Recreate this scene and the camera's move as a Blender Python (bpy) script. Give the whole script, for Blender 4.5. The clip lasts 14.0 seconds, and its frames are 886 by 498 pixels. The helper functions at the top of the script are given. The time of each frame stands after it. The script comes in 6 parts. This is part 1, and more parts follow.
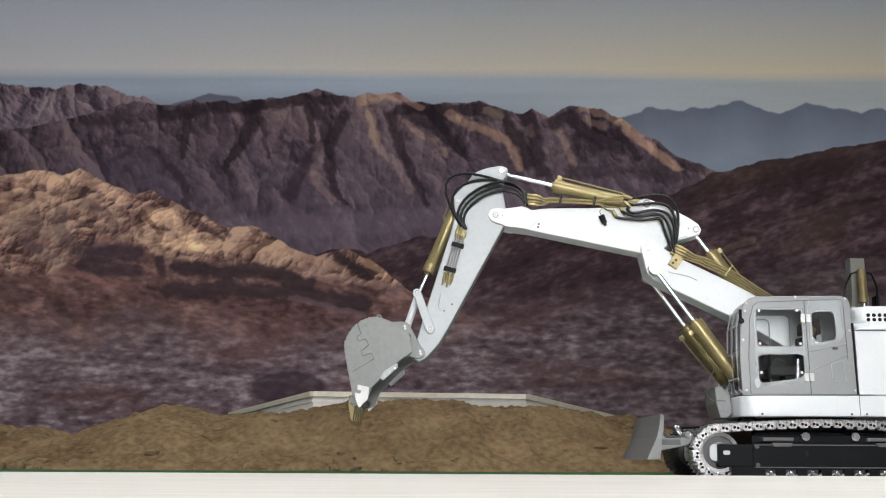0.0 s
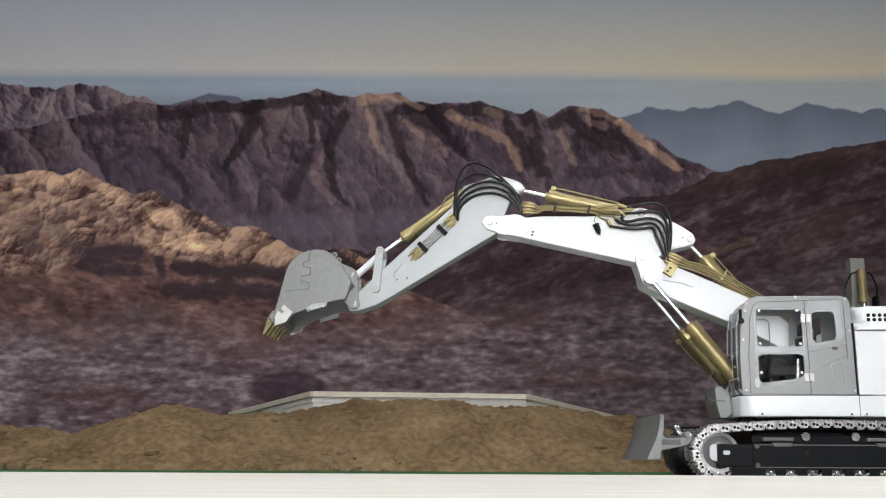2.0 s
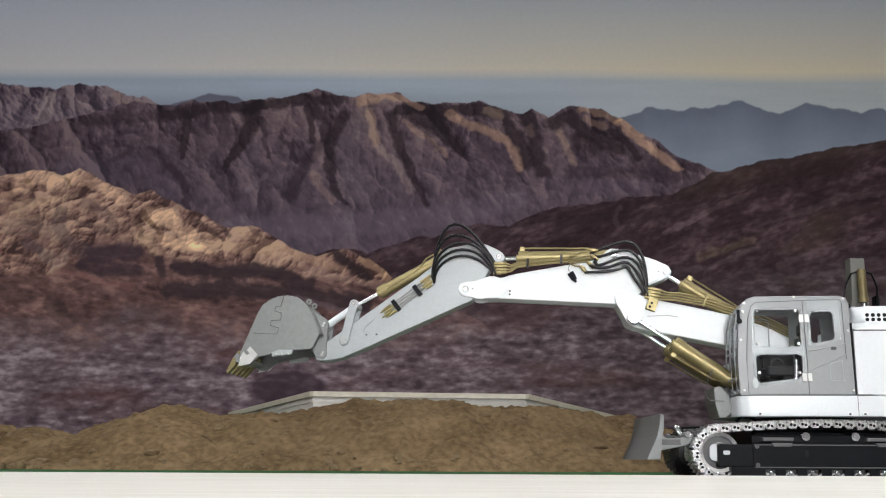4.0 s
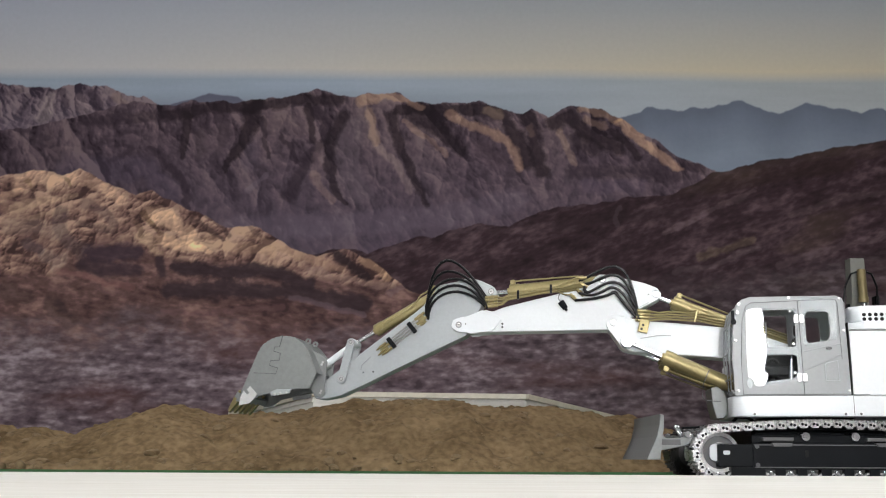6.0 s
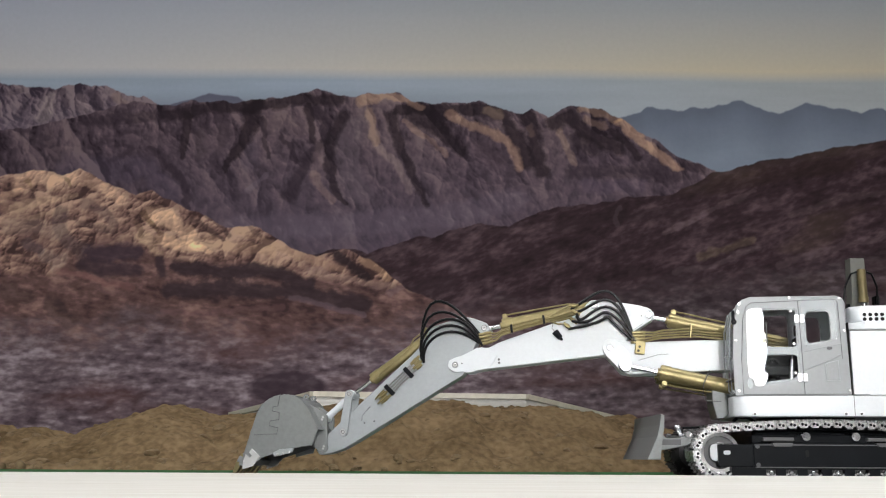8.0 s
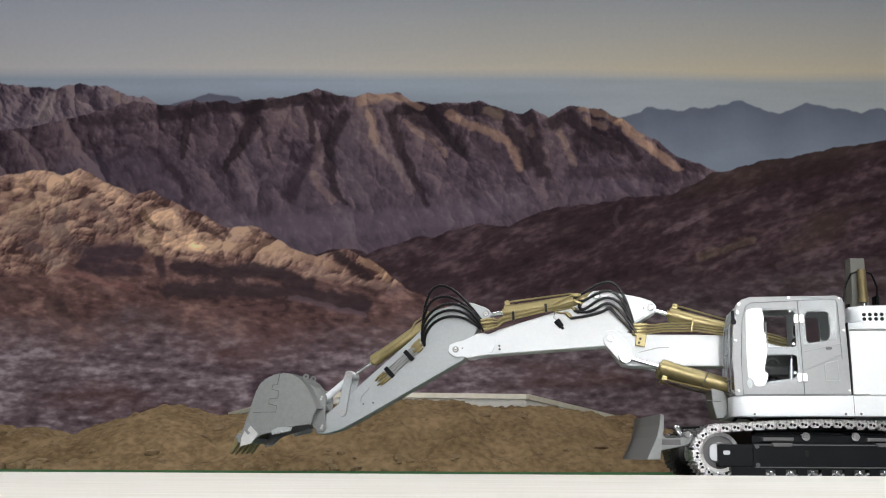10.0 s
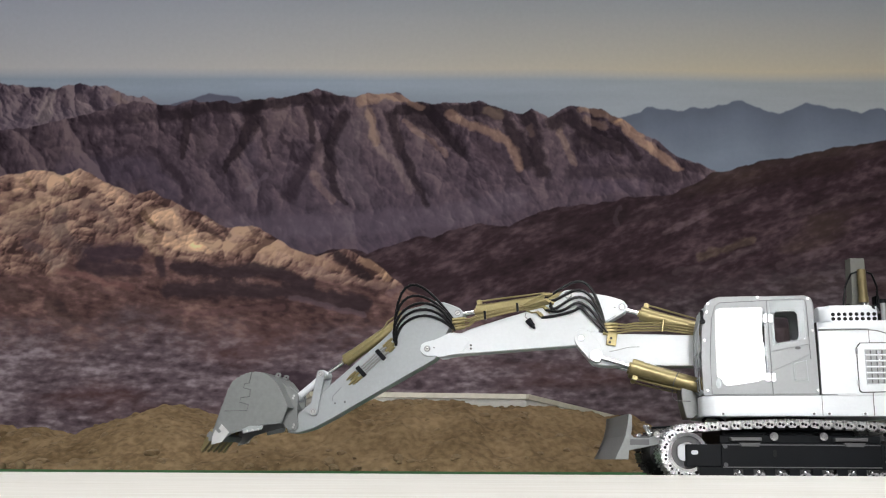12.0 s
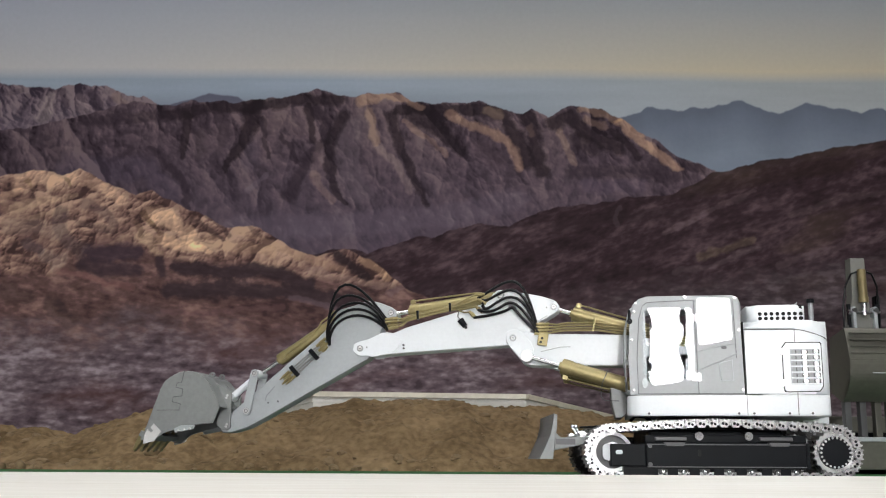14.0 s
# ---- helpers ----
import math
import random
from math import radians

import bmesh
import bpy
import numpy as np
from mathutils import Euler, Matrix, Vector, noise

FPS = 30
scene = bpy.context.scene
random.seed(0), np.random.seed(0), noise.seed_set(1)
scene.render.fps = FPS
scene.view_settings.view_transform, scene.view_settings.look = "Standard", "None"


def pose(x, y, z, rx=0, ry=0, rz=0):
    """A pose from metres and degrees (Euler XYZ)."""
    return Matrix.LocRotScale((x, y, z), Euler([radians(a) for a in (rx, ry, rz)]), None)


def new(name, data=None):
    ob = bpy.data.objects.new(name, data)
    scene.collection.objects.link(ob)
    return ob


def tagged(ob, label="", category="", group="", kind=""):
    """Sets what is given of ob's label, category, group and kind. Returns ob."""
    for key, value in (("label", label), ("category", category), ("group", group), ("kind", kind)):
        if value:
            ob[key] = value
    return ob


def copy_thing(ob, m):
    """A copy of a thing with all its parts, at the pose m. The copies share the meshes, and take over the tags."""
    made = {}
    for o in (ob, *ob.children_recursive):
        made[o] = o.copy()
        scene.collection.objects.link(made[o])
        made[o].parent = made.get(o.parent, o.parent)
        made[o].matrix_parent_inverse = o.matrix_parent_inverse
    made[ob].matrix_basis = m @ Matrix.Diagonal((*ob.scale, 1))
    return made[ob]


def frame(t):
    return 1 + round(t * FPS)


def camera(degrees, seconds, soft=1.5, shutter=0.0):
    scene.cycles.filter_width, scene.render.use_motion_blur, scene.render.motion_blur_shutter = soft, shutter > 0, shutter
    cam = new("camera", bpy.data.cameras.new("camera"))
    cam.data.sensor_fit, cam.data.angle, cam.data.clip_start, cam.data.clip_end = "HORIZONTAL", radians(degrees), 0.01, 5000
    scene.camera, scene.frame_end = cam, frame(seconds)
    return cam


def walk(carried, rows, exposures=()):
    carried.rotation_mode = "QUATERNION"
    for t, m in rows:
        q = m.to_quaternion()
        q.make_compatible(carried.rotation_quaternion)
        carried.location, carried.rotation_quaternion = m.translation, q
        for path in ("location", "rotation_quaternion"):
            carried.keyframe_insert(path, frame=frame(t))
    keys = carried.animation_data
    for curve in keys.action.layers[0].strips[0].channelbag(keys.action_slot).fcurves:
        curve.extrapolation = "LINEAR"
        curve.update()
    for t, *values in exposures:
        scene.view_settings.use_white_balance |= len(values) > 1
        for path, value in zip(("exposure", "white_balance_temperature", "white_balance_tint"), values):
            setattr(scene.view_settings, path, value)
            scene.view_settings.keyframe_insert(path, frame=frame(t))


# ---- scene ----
from mathutils.geometry import tessellate_polygon

# ---------------------------------------------------------------- camera
cam = camera(46.0, 14.0, soft=1.1)
EYE_POSE = pose(0, 0, 0.026, 101.358, 0, 0) @ pose(0, 0, 0, 0, 0, 0.3)
walk(cam, [(0.0, EYE_POSE), (14.0, EYE_POSE)], exposures=[(0.0, 0.66), (14.0, 0.66)])

# ---------------------------------------------------------------- world and light
world = bpy.data.worlds.new("studio_dark")
world.use_nodes = True
world.node_tree.nodes["Background"].inputs[0].default_value = (0.5, 0.5, 0.5, 1)
world.node_tree.nodes["Background"].inputs[1].default_value = 0.05
scene.world = world
SOFTBOX_POWER = 32.5
FILL_POWER = 8.0


# ---------------------------------------------------------------- materials
def mat(name, color, rough=0.5, metal=0.0, vary=0.12, grain=60.0, coarse=8.0, bump=0.0, rvary=0.08, tint=None, coat=0.0, spec=0.5):
    """A procedural surface: colour varied at two scales, roughness varied, fine relief."""
    m = bpy.data.materials.new(name)
    m.use_nodes = True
    nt = m.node_tree
    b = nt.nodes["Principled BSDF"]
    tc = nt.nodes.new("ShaderNodeTexCoord")
    n1 = nt.nodes.new("ShaderNodeTexNoise")
    n1.inputs["Scale"].default_value, n1.inputs["Detail"].default_value = coarse, 5
    n2 = nt.nodes.new("ShaderNodeTexNoise")
    n2.inputs["Scale"].default_value, n2.inputs["Detail"].default_value = grain, 6
    for n in (n1, n2):
        nt.links.new(tc.outputs["Object"], n.inputs["Vector"])
    add = nt.nodes.new("ShaderNodeMath")
    add.operation = "ADD"
    nt.links.new(n1.outputs["Fac"], add.inputs[0])
    nt.links.new(n2.outputs["Fac"], add.inputs[1])
    ramp = nt.nodes.new("ShaderNodeMapRange")
    ramp.inputs["From Min"].default_value, ramp.inputs["From Max"].default_value = 0.7, 1.3
    nt.links.new(add.outputs[0], ramp.inputs["Value"])
    mix = nt.nodes.new("ShaderNodeMix")
    mix.data_type = "RGBA"
    t = tint or color
    mix.inputs["A"].default_value = (*[c * (1 - vary) for c in color], 1)
    mix.inputs["B"].default_value = (*[min(1, c * (1 + vary)) for c in t], 1)
    nt.links.new(ramp.outputs["Result"], mix.inputs["Factor"])
    nt.links.new(mix.outputs["Result"], b.inputs["Base Color"])
    rr = nt.nodes.new("ShaderNodeMapRange")
    rr.inputs["To Min"].default_value, rr.inputs["To Max"].default_value = max(0.02, rough - rvary), min(1, rough + rvary)
    nt.links.new(n2.outputs["Fac"], rr.inputs["Value"])
    nt.links.new(rr.outputs["Result"], b.inputs["Roughness"])
    b.inputs["Metallic"].default_value = metal
    b.inputs["Coat Weight"].default_value = coat
    b.inputs["Specular IOR Level"].default_value = spec
    if bump:
        bp = nt.nodes.new("ShaderNodeBump")
        bp.inputs["Strength"].default_value, bp.inputs["Distance"].default_value = bump, 0.002
        nt.links.new(n2.outputs["Fac"], bp.inputs["Height"])
        nt.links.new(bp.outputs["Normal"], b.inputs["Normal"])
    return m


def glow(name, color, strength):
    m = bpy.data.materials.new(name)
    m.use_nodes = True
    nt = m.node_tree
    nt.nodes.clear()
    e = nt.nodes.new("ShaderNodeEmission")
    e.inputs[0].default_value, e.inputs[1].default_value = (*color, 1), strength
    o = nt.nodes.new("ShaderNodeOutputMaterial")
    nt.links.new(e.outputs[0], o.inputs[0])
    return m


SILVER = mat("silver_white_paint", (0.69, 0.72, 0.75), 0.34, 0.0, vary=0.03, bump=0.03, grain=300)
JIBMAT = mat("satin_white_metal", (0.71, 0.74, 0.77), 0.4, 0.0, vary=0.03, bump=0.04, grain=260)
STICKMAT = mat("brushed_light_grey_metal", (0.37, 0.395, 0.41), 0.45, 0.2, vary=0.06, bump=0.05, grain=220)
GREY = mat("primer_grey_paint", (0.255, 0.265, 0.275), 0.42, 0.1, vary=0.05, bump=0.05, grain=240)
BUCKETMAT = mat("raw_grey_cast_metal", (0.215, 0.225, 0.225), 0.5, 0.2, vary=0.1, bump=0.12, grain=200)
BOLTMAT = mat("bright_nickel_bolt", (0.80, 0.80, 0.80), 0.25, 0.4)
DARKGREY = mat("dark_grey_metal", (0.10, 0.10, 0.105), 0.5, 0.2)
BRASS = mat("brushed_brass", (0.265, 0.220, 0.108), 0.42, 0.65, vary=0.14, grain=160, coarse=30)
CHROME = mat("polished_steel", (0.82, 0.83, 0.85), 0.14, 1.0, vary=0.05)
TRACKMAT = mat("nickel_track_steel", (0.57, 0.57, 0.58), 0.28, 0.85, vary=0.25)
BLACK = mat("black_anodised_metal", (0.005, 0.006, 0.008), 0.48, 0.0, vary=0.2, spec=0.12)
RUBBER = mat("black_rubber_hose", (0.005, 0.005, 0.006), 0.32, 0.0, vary=0.2, spec=0.16)
SEAT = mat("black_seat_fabric", (0.02, 0.02, 0.022), 0.8, 0.0, vary=0.3)
DARKTRACK = mat("dark_and_shaded_track_steel", (0.05, 0.05, 0.05), 0.45, 0.6)
WHITEWOOD = mat("white_laminate_table", (0.80, 0.79, 0.74), 0.45, 0.0, vary=0.03)
GREENMAT = mat("green_felt_mat", (0.014, 0.105, 0.024), 0.9, 0.0, vary=0.25, bump=0.5, grain=400)
DIRT = mat("brown_loam", (0.145, 0.097, 0.049), 0.95, 0.0, vary=0.30, grain=70, coarse=9, bump=0.5, tint=(0.200, 0.140, 0.080), spec=0.1)
CLOD = mat("dry_loam_clod", (0.185, 0.128, 0.070), 0.95, 0.0, vary=0.25, grain=90, bump=0.9)
BOARD = mat("white_painted_board", (0.74, 0.73, 0.69), 0.6, 0.0, vary=0.12, coarse=4)
COPING = mat("cream_plastic_coping", (0.60, 0.56, 0.46), 0.4, 0.0, vary=0.12, coarse=5)
OLIVE = mat("dusty_grey_olive_metal", (0.115, 0.112, 0.094), 0.45, 0.3, vary=0.15, grain=90)
PARKEDGREY = mat("dusty_light_grey_metal", (0.17, 0.17, 0.155), 0.5, 0.2, vary=0.15)
TABLEGREY = mat("grey_table_cloth", (0.16, 0.16, 0.16), 0.85, 0.0, vary=0.1, bump=0.2)
DUSTYBRASS = mat("dusty_dark_brass", (0.20, 0.16, 0.08), 0.5, 0.5, vary=0.15)
STEELPIPE = mat("grey_steel_pipe", (0.30, 0.30, 0.29), 0.35, 0.7, vary=0.1)
WALLMAT = mat("studio_wall_paint", (0.35, 0.35, 0.35), 0.85, 0.0, vary=0.05, coarse=2)
FLOORMAT = mat("studio_floor_grey", (0.18, 0.17, 0.16), 0.6, 0.0, vary=0.15, coarse=3)
DIFFUSER = glow("softbox_diffuser_glow", (1.0, 0.995, 0.99), SOFTBOX_POWER)
FILLGLOW = glow("ceiling_fill_glow", (1.0, 0.99, 0.985), FILL_POWER)

GLASS = bpy.data.materials.new("clear_acrylic")
GLASS.use_nodes = True
_g = GLASS.node_tree.nodes["Principled BSDF"]
_g.inputs["Transmission Weight"].default_value = 1.0
_g.inputs["Roughness"].default_value = 0.0
_g.inputs["IOR"].default_value = 1.49
_g.inputs["Base Color"].default_value = (0.80, 0.82, 0.82, 1)
_n = GLASS.node_tree.nodes.new("ShaderNodeTexNoise")
_n.inputs["Scale"].default_value, _n.inputs["Detail"].default_value = 45, 1
_t = GLASS.node_tree.nodes.new("ShaderNodeTexCoord")
GLASS.node_tree.links.new(_t.outputs["Object"], _n.inputs["Vector"])
_b = GLASS.node_tree.nodes.new("ShaderNodeBump")
_b.inputs["Strength"].default_value, _b.inputs["Distance"].default_value = 0.030, 0.002
GLASS.node_tree.links.new(_n.outputs["Fac"], _b.inputs["Height"])
GLASS.node_tree.links.new(_b.outputs["Normal"], _g.inputs["Normal"])


def wood_grain(m):
    """Long faint grain streaks along x for the table laminate."""
    nt = m.node_tree
    b = nt.nodes["Principled BSDF"]
    tc = nt.nodes.new("ShaderNodeTexCoord")
    mp = nt.nodes.new("ShaderNodeMapping")
    mp.inputs["Scale"].default_value = (1.2, 26, 26)
    n = nt.nodes.new("ShaderNodeTexNoise")
    n.inputs["Scale"].default_value, n.inputs["Detail"].default_value = 5, 6
    nt.links.new(tc.outputs["Object"], mp.inputs["Vector"])
    nt.links.new(mp.outputs["Vector"], n.inputs["Vector"])
    r = nt.nodes.new("ShaderNodeValToRGB")
    r.color_ramp.elements[0].position, r.color_ramp.elements[0].color = 0.3, (0.72, 0.69, 0.62, 1)
    r.color_ramp.elements[1].position, r.color_ramp.elements[1].color = 0.62, (0.89, 0.875, 0.83, 1)
    nt.links.new(n.outputs["Fac"], r.inputs["Fac"])
    nt.links.new(r.outputs["Color"], b.inputs["Base Color"])


wood_grain(WHITEWOOD)


# ---------------------------------------------------------------- mesh helpers
def mesh_from(bm, name):
    me = bpy.data.meshes.new(name)
    bmesh.ops.recalc_face_normals(bm, faces=bm.faces)
    bm.to_mesh(me)
    bm.free()
    return me


def part(name, bm, material, parent=None, label="", smooth=False, m=None):
    """One bmesh as one mesh object, under a thing or a part."""
    me = mesh_from(bm, name)
    me.materials.append(material)
    if smooth:
        me.shade_smooth()
        me.set_sharp_from_angle(angle=radians(35))
    ob = new(name, me)
    ob.parent = parent
    if m is not None:
        ob.matrix_basis = m
    if label:
        tagged(ob, label)
    return ob


def share(name, me, parent, m):
    ob = new(name, me)
    ob.parent = parent
    ob.matrix_basis = m
    return ob


def box(bm, x0, x1, y0, y1, z0, z1, bevel=0.0, seg=2):
    r = bmesh.ops.create_cube(bm, size=1.0)
    vs = r["verts"]
    for v in vs:
        v.co = ((x0 + x1) / 2 + v.co.x * (x1 - x0), (y0 + y1) / 2 + v.co.y * (y1 - y0), (z0 + z1) / 2 + v.co.z * (z1 - z0))
    if bevel:
        es = list({e for v in vs for e in v.link_edges})
        bmesh.ops.bevel(bm, geom=es, offset=bevel, segments=seg, profile=0.5, affect="EDGES")
    return bm


def prism(bm, pts, y0, y1, bevel=0.0, holes=(), seg=2):
    """A plate of the outline pts in (x, z), from y0 to y1, with holes through it."""
    loops = [list(pts)] + [list(h) for h in holes]
    flat = [p for l in loops for p in l]
    front = [bm.verts.new((x, y0, z)) for x, z in flat]
    back = [bm.verts.new((x, y1, z)) for x, z in flat]
    if holes:
        tris = tessellate_polygon([[Vector((x, z, 0)) for x, z in l] for l in loops])
        for a, b, c in tris:
            bm.faces.new((front[a], front[b], front[c]))
            bm.faces.new((back[c], back[b], back[a]))
    else:
        bm.faces.new(front)
        bm.faces.new(back[::-1])
    k = 0
    for l in loops:
        n = len(l)
        for i in range(n):
            j = (i + 1) % n
            bm.faces.new((front[k + i], back[k + i], back[k + j], front[k + j]))
        k += n
    bmesh.ops.recalc_face_normals(bm, faces=bm.faces)
    if bevel and not holes:
        fs = set(front) | set(back)
        es = [e for e in bm.edges if e.verts[0] in fs and e.verts[1] in fs and abs(e.verts[0].co.y - e.verts[1].co.y) < 1e-7]
        bmesh.ops.bevel(bm, geom=es, offset=bevel, segments=seg, profile=0.5, affect="EDGES")
    return bm


def cyl(bm, p0, p1, r, seg=20, r2=None, caps=True):
    p0, p1 = Vector(p0), Vector(p1)
    d = p1 - p0
    q = d.to_track_quat("Z", "Y").to_matrix().to_4x4()
    bmesh.ops.create_cone(bm, cap_ends=caps, segments=seg, radius1=r, radius2=r if r2 is None else r2, depth=d.length,
                          matrix=Matrix.Translation((p0 + p1) / 2) @ q)
    return bm


def ball(bm, p, r, seg=12):
    bmesh.ops.create_uvsphere(bm, u_segments=seg, v_segments=seg // 2 + 1, radius=r, matrix=Matrix.Translation(p))
    return bm


def pipe(bm, pts, r, seg=8):
    """A round pipe through the points."""
    pts = [Vector(p) for p in pts]
    rings = []
    for i, p in enumerate(pts):
        d = (pts[min(i + 1, len(pts) - 1)] - pts[max(i - 1, 0)]).normalized()
        q = d.to_track_quat("Z", "Y").to_matrix()
        rings.append([bm.verts.new(p + q @ Vector((r * math.cos(a), r * math.sin(a), 0))) for a in (2 * math.pi * k / seg for k in range(seg))])
    for a, b in zip(rings, rings[1:]):
        for k in range(seg):
            bm.faces.new((a[k], a[(k + 1) % seg], b[(k + 1) % seg], b[k]))
    bm.faces.new(rings[0][::-1])
    bm.faces.new(rings[-1])
    return bm


def ring(bm, c, r_in, r_out, y0, y1, seg=28, a0=0.0, a1=360.0):
    """A flat ring round the y axis through c = (x, z)."""
    full = abs(a1 - a0) >= 360
    n = seg
    angs = [radians(a0 + (a1 - a0) * k / n) for k in range(n if full else n + 1)]
    rows = []
    for a in angs:
        ca, sa = math.cos(a), math.sin(a)
        rows.append([bm.verts.new((c[0] + r * ca, y, c[1] + r * sa)) for r, y in ((r_in, y0), (r_out, y0), (r_out, y1), (r_in, y1))])
    for i in range(n):
        a, b = rows[i], rows[(i + 1) % len(rows)]
        for k in range(4):
            bm.faces.new((a[k], a[(k + 1) % 4], b[(k + 1) % 4], b[k]))
    if not full:
        bm.faces.new(rows[0])
        bm.faces.new(rows[-1][::-1])
    return bm


def disc(bm, x, z, y0, y1, r, seg=18):
    return cyl(bm, (x, y0, z), (x, y1, z), r, seg)


def rounded(x0, x1, z0, z1, r, n=4):
    out = []
    for cx, cz, a in ((x1 - r, z1 - r, 0), (x0 + r, z1 - r, 90), (x0 + r, z0 + r, 180), (x1 - r, z0 + r, 270)):
        for k in range(n + 1):
            t = radians(a + 90 * k / n)
            out.append((cx + r * math.cos(t), cz + r * math.sin(t)))
    return out


def soften(pts, cut=0.25, times=1):
    """Chaikin's corner cutting of a closed outline."""
    for _ in range(times):
        out = []
        for (ax, az), (bx, bz) in zip(pts, pts[1:] + pts[:1]):
            out += [(ax + (bx - ax) * cut, az + (bz - az) * cut), (bx - (bx - ax) * cut, bz - (bz - az) * cut)]
        pts = out
    return pts


def empty(name, m=None):
    ob = new(name)
    ob.empty_display_size = 0.05
    if m is not None:
        ob.matrix_basis = m
    return ob


# ---------------------------------------------------------------- room and set
def build_room():
    def slab(name, *b, material=WALLMAT):
        return tagged(part(name, box(bmesh.new(), *b), material), kind="structure")

    slab("floor", -3.2, 3.2, -1.9, 3.5, -0.85, -0.75, material=FLOORMAT)
    slab("ceiling", -3.2, 3.2, -1.9, 3.5, 2.1, 2.2)
    slab("wall_south", -3.2, 3.2, -2.0, -1.9, -0.75, 2.1)
    slab("wall_north", -3.2, 3.2, 3.4, 3.5, -0.75, 2.1)
    slab("wall_west", -3.3, -3.2, -2.0, 3.5, -0.75, 2.1)
    slab("wall_east", 3.2, 3.3, -2.0, 3.5, -0.75, 2.1)


def build_tables():
    t = empty("white_table")
    tagged(t, "white wood-grain laminate table with a straight edge", "table")
    part("tabletop", box(bmesh.new(), -1.1, 1.1, -0.4, 1.205, -0.016, 0.009, 0.001), WHITEWOOD, t)
    for x in (-1.0, 1.0):
        for y in (-0.3, 1.1):
            part("leg", box(bmesh.new(), x - 0.025, x + 0.025, y - 0.025, y + 0.025, -0.75, -0.016, 0.003), BOARD, t)
    d = empty("display_table")
    tagged(d, "grey display table that carries the models and soil", "table")
    part("tabletop", box(bmesh.new(), -1.6, 1.6, 1.212, 3.1, -0.03, 0.0, 0.002), TABLEGREY, d)
    for x in (-1.5, 1.5):
        for y in (1.3, 3.0):
            part("leg", box(bmesh.new(), x - 0.03, x + 0.03, y - 0.03, y + 0.03, -0.75, -0.03, 0.003), BOARD, d)
    g = part("green_mat", box(bmesh.new(), -1.58, 1.58, 1.62, 3.08, 0.0, 0.002), GREENMAT)
    tagged(g, "bright green felt mat under the soil heap", "mat")


# ---------------------------------------------------------------- the printed landscape
def perlin(x, y, seed):
    rs = np.random.RandomState(seed)
    perm = rs.permutation(512)
    ang = rs.rand(512) * 2 * np.pi
    gx, gy = np.cos(ang)[perm].astype(np.float32), np.sin(ang)[perm].astype(np.float32)
    xi, yi = np.floor(x).astype(np.int32), np.floor(y).astype(np.int32)
    xf, yf = (x - xi).astype(np.float32), (y - yi).astype(np.float32)
    u, v = xf * xf * (3 - 2 * xf), yf * yf * (3 - 2 * yf)
    px0, px1 = perm[xi & 511], perm[(xi + 1) & 511]

    def g(p, iy, fx, fy):
        h = (p + iy) & 511
        return gx[h] * fx + gy[h] * fy

    a, b = g(px0, yi, xf, yf), g(px1, yi, xf - 1, yf)
    c, d = g(px0, yi + 1, xf, yf - 1), g(px1, yi + 1, xf - 1, yf - 1)
    return (a + (b - a) * u) * (1 - v) + (c + (d - c) * u) * v


def fbm(x, y, seed, octaves=5, ridged=False, gain=0.5):
    out, amp, tot = 0.0, 1.0, 0.0
    for k in range(octaves):
        n = perlin(x * 2 ** k + 11.3 * k, y * 2 ** k + 5.7 * k, seed + k) * 1.5
        out = out + amp * ((1 - np.abs(n) * 1.6) if ridged else n)
        tot += amp
        amp *= gain
    return out / tot


def srgb(*c):
    c = np.array(c, float) / 255
    return np.where(c < 0.04045, c / 12.92, ((c + 0.055) / 1.055) ** 2.4)


RANGE_LEFT = [(-1.6, 1.18), (-1.433, 1.208), (-1.35, 1.197), (-1.268, 1.19), (-1.196, 1.208), (-1.086, 1.201), (-1.039, 1.176), (-0.956, 1.157), (-0.9, 1.129), (-0.826, 1.11), (-0.6, 1.0), (-0.4, 0.2)]
HILL_BLUE = [(-1.0, 1.08), (-0.9, 1.129), (-0.828, 1.152), (-0.757, 1.177), (-0.665, 1.165), (-0.591, 1.121), (-0.5, 1.05), (-0.4, 0.2)]
RIDGE_BLUE = [(0.4, 1.03), (0.534, 1.089), (0.654, 1.137), (0.753, 1.123), (0.863, 1.144), (0.954, 1.151), (1.08, 1.126), (1.172, 1.148), (1.298, 1.131), (1.421, 1.123), (1.6, 1.13)]
MASSIF = [(-1.6, 1.02), (-1.419, 1.047), (-1.241, 1.08), (-1.099, 1.118), (-0.992, 1.148), (-0.881, 1.129), (-0.81, 1.149), (-0.646, 1.153), (-0.483, 1.169), (-0.411, 1.189), (-0.301, 1.17), (-0.156, 1.185), (-0.064, 1.147), (0.027, 1.149), (0.136, 1.148), (0.226, 1.116), (0.281, 1.132), (0.335, 1.102), (0.408, 1.142), (0.481, 1.137), (0.571, 1.099), (0.641, 1.043), (0.747, 0.978), (0.835, 0.935), (0.923, 0.895), (1.1, 0.8), (1.3, 0.2)]
